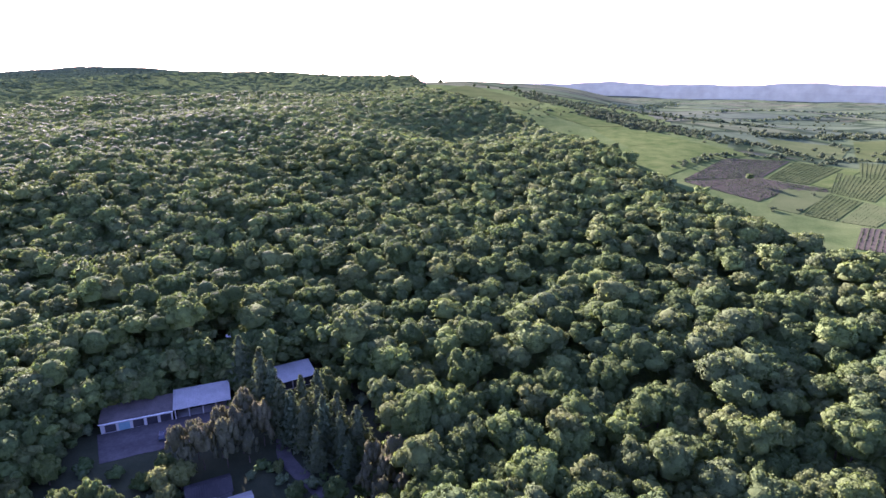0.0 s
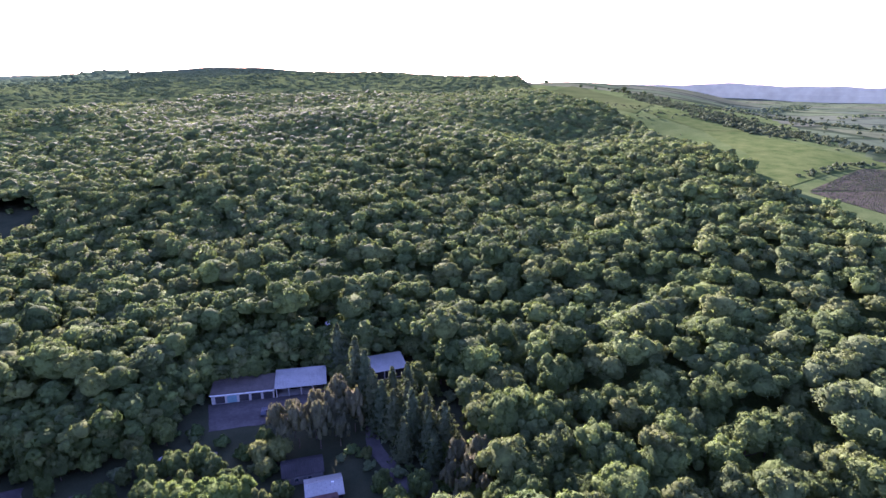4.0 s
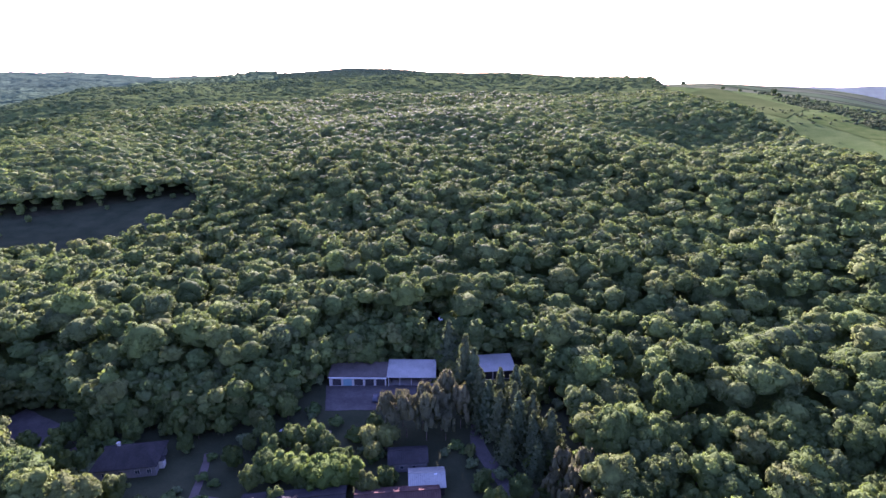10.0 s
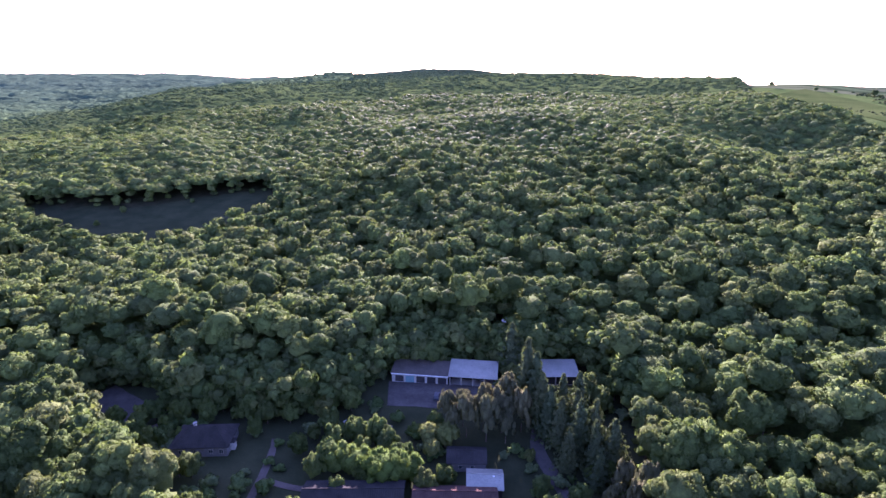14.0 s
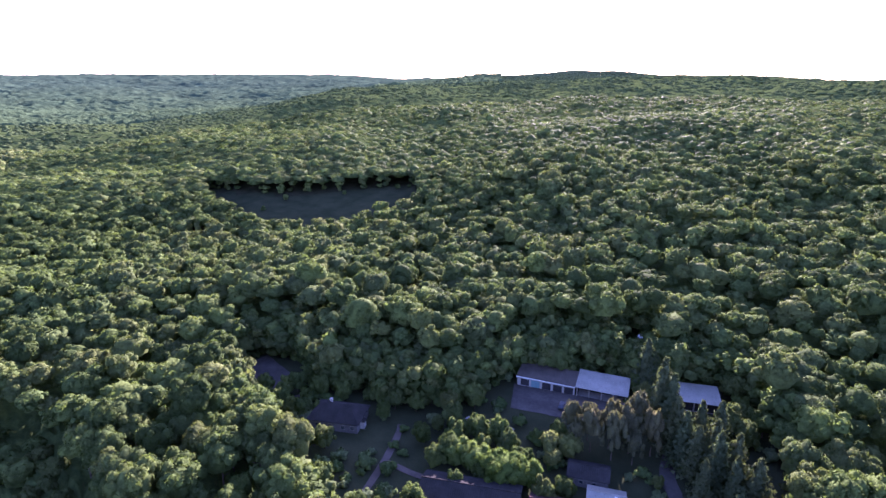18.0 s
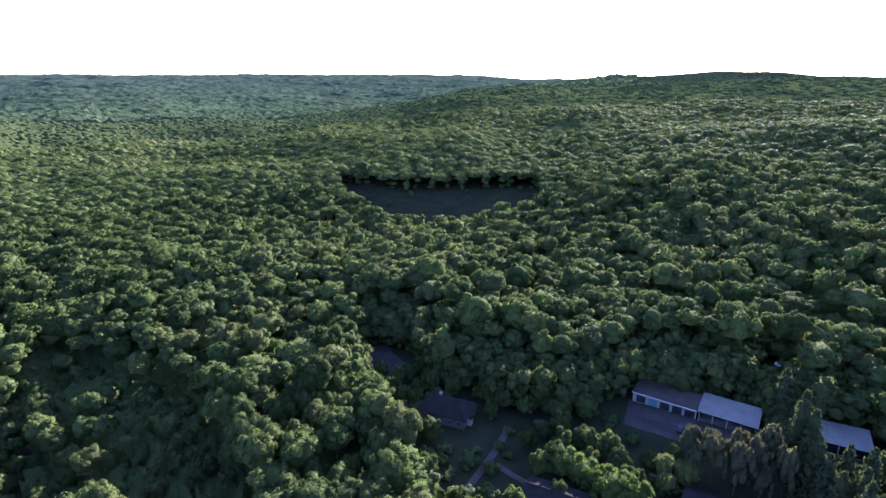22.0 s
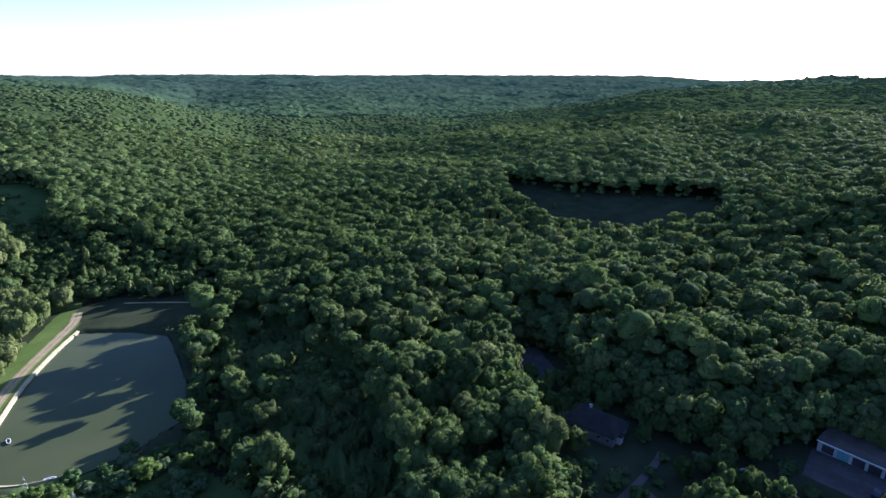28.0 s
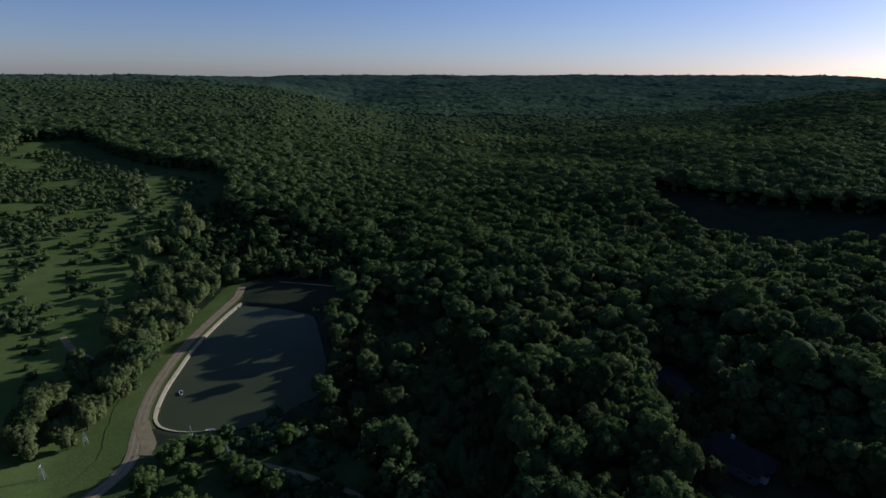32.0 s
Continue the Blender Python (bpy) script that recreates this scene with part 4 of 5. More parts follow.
parcel("green_field", [(228, 315), (240, 303), (275, 330), (268, 352)], "fresh", "bright green crop strip", 1.8, 1, 0.45)
parcel("vineyard_field", [(208, 273), (222, 262), (250, 296), (232, 303)], "tilled", "vineyard with widely spaced rows", 2.4, 1, 0.6)
parcel("vineyard_field", [(262, 378), (274, 352), (325, 400), (305, 437)], "dull", "vineyard with green rows", 2.0, 1, 0.6)
parcel("vineyard_field", [(312, 420), (332, 405), (385, 455), (350, 476)], "dull", "vineyard with green rows", 2.2, 1, 0.65)
parcel("green_field", [(300, 500), (340, 485), (400, 560), (330, 590)], "fresh", "green field between hedges")
parcel("fallow_field", [(350, 480), (470, 480), (620, 640), (430, 600)], "dull", "dull green fallow field")
hedgerow("hedge", [(170, 700), (196, 650), (222, 604)], 26, 3.4, LEAVES_HEDGE, "dark thicket of bushes on the slope", 2.2)
hedgerow("hedge", [(260, 760), (330, 720), (400, 700)], 22, 3.0, LEAVES_HEDGE, "dark thicket of bushes on the slope", 3.0)
hedgerow("hedge", [(136, 906), (165, 770), (206, 700), (236, 620), (262, 570)], 36, 2.6, LEAVES_HEDGE, "broad dark hedge of bushes on a bank")
hedgerow("hedge", [(258, 545), (285, 552), (305, 530), (312, 505)], 26, 2.7, LEAVES_HEDGE, "broad dark hedge of bushes")
hedgerow("hedge", [(180, 434), (212, 462), (240, 482), (292, 482)], 8, 2.8, LEAVES_HEDGE, "dark row of bushes at a field edge")
hedgerow("hedge", [(305, 462), (340, 482), (400, 480), (480, 470)], 10, 2.8, LEAVES_HEDGE, "row of bushes between fields")
hedgerow("hedge", [(330, 600), (420, 620), (560, 690), (700, 740)], 26, 3.5, LEAVES_HEDGE, "row of bushes between fields", 6)
hedgerow("hedge", [(430, 960), (640, 1060), (900, 1200), (1200, 1560)], 14, 3.2, LEAVES_FAR_HAZED, "distant line of trees", 10)
hedgerow("hedge", [(300, 760), (440, 840), (700, 980), (980, 1080)], 14, 3.0, LEAVES_FAR_HAZED, "distant line of trees", 9)
hedgerow("hedge", [(200, 850), (330, 1000), (500, 1300), (700, 1800)], 30, 3.2, LEAVES_FAR_HAZED, "distant line of trees", 10)
hedgerow("scrub", [(70, 800), (95, 760), (130, 690)], 20, 2.0, LEAVES_HEDGE, "scattered bushes on dry grassland", 9)
hedgerow("scrub", [(120, 1000), (170, 900), (240, 800)], 60, 3.0, LEAVES_HEDGE, "scattered bushes on the ridge", 14)
q = np.stack([rng.uniform(190, 640, 420), rng.uniform(470, 980, 420)], 1)
q = q[inside(q[:, 0], q[:, 1], FIELDS) & (waves(q[:, 0], q[:, 1], 38) > 0.1) & (q[:, 0] > 120 + (800 - q[:, 1]) * 0.45)]
planted("scrub", EDGE_SHAPES, q[:, 0], q[:, 1], land_height(q[:, 0], q[:, 1]) - 0.3, rng.uniform(1.2, 4.2, len(q)), LEAVES_HEDGE, rng, "scattered bushes and small trees on the slopes")
q = np.stack([rng.uniform(80, 330, 500), rng.uniform(225, 760, 500)], 1)
q = q[inside(q[:, 0], q[:, 1], FIELDS) & (waves(q[:, 0], q[:, 1], 17) > 0.25) & ~inside(q[:, 0], q[:, 1], [(165, 395), (200, 345), (330, 440), (385, 460), (300, 480), (250, 540), (150, 620), (130, 560), (150, 470)])][:90]
planted("scrub", EDGE_SHAPES, q[:, 0], q[:, 1], land_height(q[:, 0], q[:, 1]) - 0.3, rng.uniform(0.8, 2.4, len(q)), LEAVES_HEDGE, rng, "low bushes strewn over rough grass")
for x, y, s in ((-4, 1000, 1.1), (52, 985, 0.8), (76, 990, 0.7), (118, 960, 1.1), (125, 962, 0.9), (146, 940, 1.0)):
    grow(BROADLEAF[int(rng.integers(6))], x, y, s * 0.75, "lone trees on the ridge", sink=5)
grow(BROADLEAF[1], 216, 396, 0.55, "lone trees in the fields", sink=1.5)


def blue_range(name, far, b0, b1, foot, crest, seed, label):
    """A long range of hills in the distance, with haze put into its colour."""
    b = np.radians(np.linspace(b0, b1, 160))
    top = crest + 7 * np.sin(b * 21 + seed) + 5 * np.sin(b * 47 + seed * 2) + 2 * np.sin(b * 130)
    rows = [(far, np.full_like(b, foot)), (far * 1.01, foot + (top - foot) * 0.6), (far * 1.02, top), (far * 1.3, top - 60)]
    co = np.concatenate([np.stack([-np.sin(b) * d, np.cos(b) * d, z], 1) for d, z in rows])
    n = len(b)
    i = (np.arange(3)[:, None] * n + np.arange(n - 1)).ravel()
    me = arrays_mesh(name, co, np.stack([i, i + 1, i + n + 1, i + n], 1), HILLS_HAZED, smooth=False)
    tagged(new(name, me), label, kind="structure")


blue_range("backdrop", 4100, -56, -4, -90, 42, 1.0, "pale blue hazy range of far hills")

# ---------------------------------------------------------------- pond, tracks and meadow
LANE = [(-285, -92), (-272, -90.5), (-258, -91.8), (-243, -93.6), (-221, -95.6), (-202, -95.4), (-185.6, -94.2), (-171.3, -91.6), (-160, -88.4), (-152, -85.9), (-146, -84), (-139, -83.8), (-132, -85.7), (-124, -90), (-108, -100)]
RIM = [(-263, -86.4), (-250, -88.7), (-236, -90.4), (-218, -91.8), (-198, -91.1), (-182, -89.9), (-168, -87.1), (-162, -83.9), (-159.2, -80.3), (-157.4, -73), (-158.6, -60)]
ribbon("bank", [(-290, -97), (-262, -97.5), (-226, -101), (-186, -100), (-164, -95.5), (-148, -90.5), (-136, -91), (-124, -97)], 8, GRASS, 0.1, "green grass verge along the pond track", uneven=0.05)
ribbon("bank", [(x, y + 2.5) for x, y in LANE[1:9]], 1.6, GRASS, 0.12, "strip of grass between track and water", uneven=0.06)
ribbon("track", LANE, 4.0, DIRT, 0.16, "pale dusty dirt track beside the pond", uneven=0.04)
ribbon("track", [(-163, -89), (-157, -85.5), (-151, -81.5), (-146, -81)], 4.5, DIRT, 0.2, "trodden pale dirt at the pond corner", uneven=0.06)
ribbon("track", [(-150, -60), (-143, -51), (-139, -40), (-134, -29), (-126, -18), (-112, -8)], 2.0, DIRT, 0.14, "narrow dirt path through bushes", uneven=0.08)
for side in (-0.85, 0.85):
    ribbon("wheel_rut", [(x + 0.1 * side, y + side) for x, y in LANE], 0.6, PALE_DUST, 0.19, "pale wheel rut in the dirt track", uneven=0.2)
ribbon("track", [(-292, -74), (-287, -52), (-281, -32), (-276, -22)], 1.4, DIRT, 0.14, "thin dirt path behind the pond", uneven=0.1)
ribbon("track", [(-226, -150), (-215, -140), (-206, -128)], 3.0, DIRT, 0.14, "patch of bare dirt in the meadow", uneven=0.1)


def revetment():
    """Pale concrete slabs that slope from the bank into the water."""
    root = thing("pond_edge", pose(0, 0, 0), "pale sloping concrete slabs along the pond edge", "embankment")
    pts = smooth_line(RIM, 1.9)
    for a, b in zip(pts, pts[1:]):
        d = (b - a) / np.linalg.norm(b - a)
        s = np.array([-d[1], d[0]])
        if (np.array([-203, -63]) - a) @ s < 0:
            s = -s
        a2, b2 = a + d * 0.008, b - d * 0.008
        wide = float(np.interp(a[1], [-80, -70], [0.75, 0.4])) if a[0] > -164 else 0.75
        bm = bmesh.new()
        v = []
        for low in (1, 0):
            for p, side, z in ((a2, -0.3, 1.12), (b2, -0.3, 1.12), (b2, wide, 0.75), (a2, wide, 0.75)):
                q = p + s * side
                v.append(bm.verts.new((q[0], q[1], WATER_Z + (-0.4 if low else z))))
        for f in ((0, 1, 2, 3), (4, 7, 6, 5), (0, 4, 5, 1), (1, 5, 6, 2), (2, 6, 7, 3), (3, 7, 4, 0)):
            bm.faces.new([v[k] for k in f])
        bmesh.ops.recalc_face_normals(bm, faces=bm.faces)
        part("slab", bm, PALE_STONE, root)


revetment()


def rowing_boat(x, y, turn, label, hull_mat):
    root = thing("rowing_boat", pose(x, y, WATER_Z - 0.12, 0, 0, turn), label, "boat")
    outline = [(-1.5, 0.45), (-0.6, 0.62), (0.5, 0.6), (1.2, 0.35), (1.6, 0.0)]
    ring = outline + [(px, -py) for px, py in outline[-2::-1]]
    bm = bmesh.new()
    low = [bm.verts.new((px * 0.85, py * 0.7, 0)) for px, py in ring]
    top = [bm.verts.new((px, py, 0.5)) for px, py in ring]
    inn = [bm.verts.new((px * 0.9, py * 0.84, 0.5)) for px, py in ring]
    floor_ = [bm.verts.new((px * 0.8, py * 0.62, 0.12)) for px, py in ring]
    n = len(ring)
    for a, b in ((low, top), (top, inn), (inn, floor_)):
        for k in range(n):
            bm.faces.new((a[k], a[(k + 1) % n], b[(k + 1) % n], b[k]))
    bm.faces.new(low[::-1])
    bm.faces.new(floor_)
    part("hull", bm, hull_mat, root)
    bm = bmesh.new()
    for k in range(n):
        p, q = ring[k], ring[(k + 1) % n]
        v = [bm.verts.new(c) for c in ((p[0], p[1], 0.5), (q[0], q[1], 0.5), (q[0], q[1], 0.56), (p[0], p[1], 0.56), (p[0] * 0.88, p[1] * 0.8, 0.56), (q[0] * 0.88, q[1] * 0.8, 0.56))]
        bm.faces.new((v[0], v[1], v[2], v[3]))
        bm.faces.new((v[3], v[2], v[5], v[4]))
    part("gunwale", bm, WHITE, root, "pale painted rim")
    for px in (-0.8, 0.3):
        box("thwart", (px - 0.12, -0.5, 0.36), (px + 0.12, 0.5, 0.4), WOOD, root)
    return root


rowing_boat(-181.8, -83.9, 25, "small rowing boat with a pale rim on the pond", WOOD)
rowing_boat(-159, -66, 100, "small pale boat at the pond shore", WHITE)


def bar(bm, p, q, r, sides=5):
    p, q = Vector(p), Vector(q)
    turn = (q - p).to_track_quat("Z", "Y")
    rings = [[bm.verts.new(c + turn @ Vector((math.cos(a) * r, math.sin(a) * r, 0))) for a in np.arange(sides) / sides * 6.283] for c in (p, q)]
    for k in range(sides):
        bm.faces.new((rings[0][k], rings[0][(k + 1) % sides], rings[1][(k + 1) % sides], rings[1][k]))
    bm.faces.new(rings[0][::-1])
    bm.faces.new(rings[1])


def lattice_mast(x, y, high, turn):
    root = thing("lattice_mast", pose(x, y, float(land_height(x, y)) - 0.1, 0, 0, turn), "small galvanised steel lattice mast by the pond", "mast", "masts by the pond")
    feet = [(sx * 0.75, sy * 0.75) for sx, sy in ((-1, -1), (1, -1), (1, 1), (-1, 1))]
    for fx, fy in feet:
        bm = bmesh.new()
        bar(bm, (fx, fy, 0), (fx * 0.18, fy * 0.18, high), 0.045)
        part("leg", bm, GALVANISED, root)
    for level in range(4):
        z0, z1 = high * level / 4, high * (level + 1) / 4
        k0, k1 = 1 - 0.82 * level / 4, 1 - 0.82 * (level + 1) / 4
        for a, b in zip(feet, feet[1:] + feet[:1]):
            bm = bmesh.new()
            bar(bm, (a[0] * k0, a[1] * k0, z0), (b[0] * k1, b[1] * k1, z1), 0.022)
            part("brace", bm, GALVANISED, root)
    bm = bmesh.new()
    bar(bm, (-0.9, 0, high), (0.9, 0, high), 0.05)
    part("crossarm", bm, GALVANISED, root)
    return root


lattice_mast(-153, -69.5, 5.0, 20)
lattice_mast(-142.5, -55, 5.5, 60)
lattice_mast(-152.5, -101, 4.5, 35)
lattice_mast(-136.5, -104, 4.5, 10)

# willows and other trees along the track, bushes on the meadow
for x, y, s in ((-164, -103, 1.15), (-170, -108, 1.0), (-178, -101.5, 0.8), (-190, -104, 1.3), (-197, -110, 1.1), (-207, -104, 1.1), (-214, -106, 1.35), (-221, -103, 1.2), (-229, -105, 1.3), (-236, -110, 1.2), (-246, -107, 1.1), (-258, -106, 1.5), (-268, -112, 1.4), (-278, -104, 1.5),
                (-204, -118, 1.1), (-218, -120, 1.2), (-230, -124, 1.2), (-246, -122, 1.2), (-262, -126, 1.3), (-186, -119, 1.2), (-176, -121, 1.0), (-150, -105, 0.9), (-144, -112, 0.8), (-295, -100, 1.6), (-305, -84, 1.0), (-300, -112, 1.1), (-296, -60, 0.9), (-314, -70, 1.1), (-292, -38, 0.8)):
    grow(WILLOWS[int(rng.integers(3))], x, y, s, "willows along the pond track")
for x, y, s in ((-310, -128, 0.8), (-325, -140, 0.9), (-290, -136, 0.75), (-276, -140, 0.8), (-340, -152, 0.8), (-240, -138, 0.7), (-255, -146, 0.7), (-152, -118, 0.7), (-140, -123, 0.6)):
    grow(BROADLEAF[int(rng.integers(6))], x, y, s, "trees on the meadow edge")
for k in range(16):
    grow(WILLOWS[int(rng.integers(3))], -146 - 2.9 * k + rng.normal(0, 2), -104 - rng.uniform(0, 20), rng.uniform(0.8, 1.35), "willows along the pond track")
for x, y, s in ((-370, -148, 2.0), (-362, -152, 1.7), (-378, -156, 1.8), (-412, -170, 1.6), (-404, -164, 1.4), (-333, -159, 1.6), (-304, -154, 1.5), (-299, -114, 1.1), (-316, -104, 1.0), (-279, -129, 1.3), (-346, -166, 1.1)):
    grow(WILLOWS[int(rng.integers(3))], x, y, s, "willows at the edge of the meadow")
# shaded trees and willows between track and meadow
belt = 0
while belt < 84:
    u = rng.uniform(0, 1)
    x, y = -160 - 166 * u + rng.normal(0, 4), -99.5 - 6 * u - rng.uniform(0, 24 + 18 * u)
    if y < -99:
        kind = WILLOWS[int(rng.integers(3))] if rng.uniform() < 0.62 else YARD_TREES[int(rng.integers(4))]
        grow(kind, x, y, rng.uniform(0.8, 1.6) if kind in WILLOWS else rng.uniform(0.5, 0.85), "trees between track and meadow")
        belt += 1
belt = 0
while belt < 30:
    u = rng.uniform(0, 1)
    x, y = -300 - 110 * u + rng.normal(0, 5), -112 - 44 * u - rng.uniform(-4, 34)
    grow((WILLOWS if rng.uniform() < 0.4 else YARD_TREES)[int(rng.integers(3))], x, y, rng.uniform(0.5, 0.85), "trees in the shade of the wood")
    belt += 1
# low trees closing the wood's shaded strip; that shade is put into their tone
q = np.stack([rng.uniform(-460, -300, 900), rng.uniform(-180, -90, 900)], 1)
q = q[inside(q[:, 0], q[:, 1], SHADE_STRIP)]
planted("shaded_growth", EDGE_SHAPES, q[:, 0], q[:, 1], land_height(q[:, 0], q[:, 1]) + rng.uniform(-0.5, 4.0, len(q)), rng.uniform(2.6, 4.6, len(q)), LEAVES, rng, "low trees in the shade of the wood, leaves toned dark for it", tone=rng.uniform(0, 0.15, len(q)))
# saplings that close the foot of the old wood behind the pond
q = np.stack([rng.uniform(-440, -250, 1600), rng.uniform(-130, 0, 1600)], 1)
q = q[(inside(q[:, 0] + 5, q[:, 1] - 9, LOW_SHORE) | inside(q[:, 0] + 9, q[:, 1] - 16, LOW_SHORE)) & ~inside(q[:, 0], q[:, 1], MEADOW) & ~inside(q[:, 0], q[:, 1], POND_SIDE)]
planted("shaded_growth", EDGE_SHAPES, q[:, 0], q[:, 1], land_height(q[:, 0], q[:, 1]) + rng.uniform(-0.5, 8.0, len(q)), rng.uniform(2.4, 4.0, len(q)), LEAVES, rng, "saplings and low branches at the foot of old trees", tone=rng.uniform(0, 0.5, len(q)))
for line, wide in (([(-560, -262), (-480, -246), (-400, -222), (-330, -196), (-270, -172)], 11), ([(-520, -214), (-450, -205), (-380, -192), (-320, -176)], 12), ([(-470, -290), (-400, -262), (-330, -232), (-280, -206), (-230, -180)], 10), ([(-400, -300), (-330, -264), (-270, -226)], 9), ([(-540, -225), (-500, -196), (-440, -176)], 16), ([(-240, -168), (-205, -152), (-180, -134), (-160, -122)], 8)):
    hedgerow("scrub", line, wide, 3.0, LEAVES, "row of bushes and young trees across the meadow", 5.0)
# low bushes that close over the ground beside the path
belt = 0
while belt < 110:
    u = rng.uniform(0, 1)
    x, y = -152 + 44 * u + rng.normal(0, 7), -58 + 52 * u + rng.normal(0, 9)
    gap = min(math.hypot(x - a, y - b) for a, b in ((-150, -60), (-146, -55), (-143, -51), (-141, -45), (-139, -40), (-136, -34), (-134, -29), (-130, -23), (-126, -18), (-119, -13), (-112, -8)))
    if gap > 3.4 and not inside(np.array([x]), np.array([y]), POND)[0]:
        grow(BUSHES[int(rng.integers(3))], x, y, rng.uniform(0.8, 1.8), "bushes beside the path")
        belt += 1
q = np.stack([rng.uniform(-670, -290, 3000), rng.uniform(-420, -195, 3000)], 1)
q = q[inside(q[:, 0], q[:, 1], SCRUBLAND) & (waves(q[:, 0], q[:, 1], 13) > -0.35)]
planted("scrub", EDGE_SHAPES, q[:, 0], q[:, 1], land_height(q[:, 0], q[:, 1]) - 0.4, rng.uniform(1.8, 4.4, len(q)), LEAVES, rng, "thicket of bushes and young trees on the meadow", tone=rng.uniform(0.35, 0.85, len(q)))
q = np.stack([rng.uniform(-560, -120, 900), rng.uniform(-330, -112, 900)], 1)
q = q[inside(q[:, 0], q[:, 1], MEADOW) & (waves(q[:, 0], q[:, 1], 21) > 0.15)][:85]
planted("meadow_bushes", BUSH_SHAPES, q[:, 0], q[:, 1], land_height(q[:, 0], q[:, 1]) - 0.2, rng.uniform(1.8, 5.2, len(q)), LEAVES, rng, "scattered rounded bushes on the meadow grass")
hedgerow("scrub", [(-650, -392), (-590, -318), (-530, -262), (-480, -232), (-430, -214)], 14, 3.6, LEAVES_PALE, "pale willow scrub along the meadow", 4.0)
for k in range(26):
    u = rng.uniform(0, 1)
    x, y = -166 + 16 * u + rng.normal(0, 3), -36 - 26 * u + rng.normal(0, 2)
    grow(BUSHES[int(rng.integers(3))], x + 5, y + 2, rng.uniform(0.6, 1.3), "bushes along the near shore")
for x, y, s in ((-252, -47, 0.6), (-254, -50, 0.7), (-250, -45, 0.5)):
    grow(BUSHES[int(rng.integers(3))], x, y, s, "bushes on the pond shore")
for x, y, s in ((-148, -66, 0.8), (-146, -60, 1.0), (-137, -52, 0.9), (-133, -46, 1.1), (-150, -40, 0.9), (-128, -38, 0.9), (-152, -30, 0.8), (-147, -72, 0.8), (-141, -70, 1.0), (-134, -63, 0.9), (-129, -72, 1.1), (-123, -60, 1.0), (-136, -76, 0.7), (-119, -74, 1.0)):
    grow(FRESH[int(rng.integers(3))], x, y, s * 0.8, "small trees by the path")
# pale willows in the far side valley
q = rng.normal(0, 1, (110, 2)) * np.array([24, 24])
u = rng.uniform(0, 1, 110)
q += np.stack([-700 - 190 * u, 60 + 80 * u], 1)
planted("willow_scrub", OFF_SHAPES, q[:, 0], q[:, 1], land_height(q[:, 0], q[:, 1]) + 9.5, rng.uniform(4, 7.5, 110), LEAVES_PALE, rng, "pale grey-green willows along a side valley")
# pale slender trees before the dark edge of the wood behind the pond
for x, y, s in ((-296, -62, 0.75), (-293, -52, 0.6), (-300, -44, 0.7), (-290, -36, 0.65), (-305, -74, 0.8), (-318, -88, 0.85), (-330, -100, 0.7), (-352, -104, 0.9), (-370, -118, 0.8), (-284, -28, 0.6)):
    grow(POPLARS[int(rng.integers(3))], x, y, s, "pale trees at the edge of the wood")
# clearing
for x, y, s in ((-402.5, 238, 0.5), (-376, 277, 0.42), (-350, 312, 0.5), (-392, 212, 0.4), (-352, 206, 0.55)):
    grow(YARD_TREES[int(rng.integers(4))], x, y, s, "lone trees in the clearing")
for x, y, s in ((-377, 149, 1.0), (-372, 152, 1.1), (-367, 157, 0.95), (-362, 160, 1.15), (-357, 165, 1.0), (-353, 170, 1.05), (-366, 163, 1.0)):
    grow(POPLARS[int(rng.integers(3))], x, y, s, "poplars at the edge of the wood")

# ---------------------------------------------------------------- buildings in the valley
def roof_sheets(root, name, x0, x1, y0, z0, y1, z1, mat, pitch=1.1, thick=0.09):
    """A sloping roof of ribbed sheets, one part each."""
    n = max(1, round((x1 - x0) / pitch))
    w = (x1 - x0) / n
    mesh = None
    for k in range(n):
        if mesh is None:
            bm = bmesh.new()
            prof = [(0, 0), (0.1, 0.05), (0.2, 0), (0.5 * w, 0), (0.5 * w + 0.1, 0.05), (0.5 * w + 0.2, 0), (w - 0.012, 0)]
            rows = [[bm.verts.new((px, y, z + pz + t)) for px, pz in prof] for y, z, t in ((y0, z0, 0), (y1, z1, 0), (y1, z1, -thick), (y0, z0, -thick))]
            for a, b in zip(rows, rows[1:] + rows[:1]):
                for i in range(len(prof) - 1):
                    bm.faces.new((a[i], a[i + 1], b[i + 1], b[i]))
            bm.faces.new([r[0] for r in rows])
            bm.faces.new([r[-1] for r in rows][::-1])
            bmesh.ops.recalc_face_normals(bm, faces=bm.faces)
            first = part("roof_sheet", bm, mat, root)
            first.location.x = x0
            mesh = first.data
        else:
            ob = new("roof_sheet", mesh)
            ob.parent = root
            ob.location.x = x0 + k * w


def base_z(x, y):
    return float(land_height(x, y))


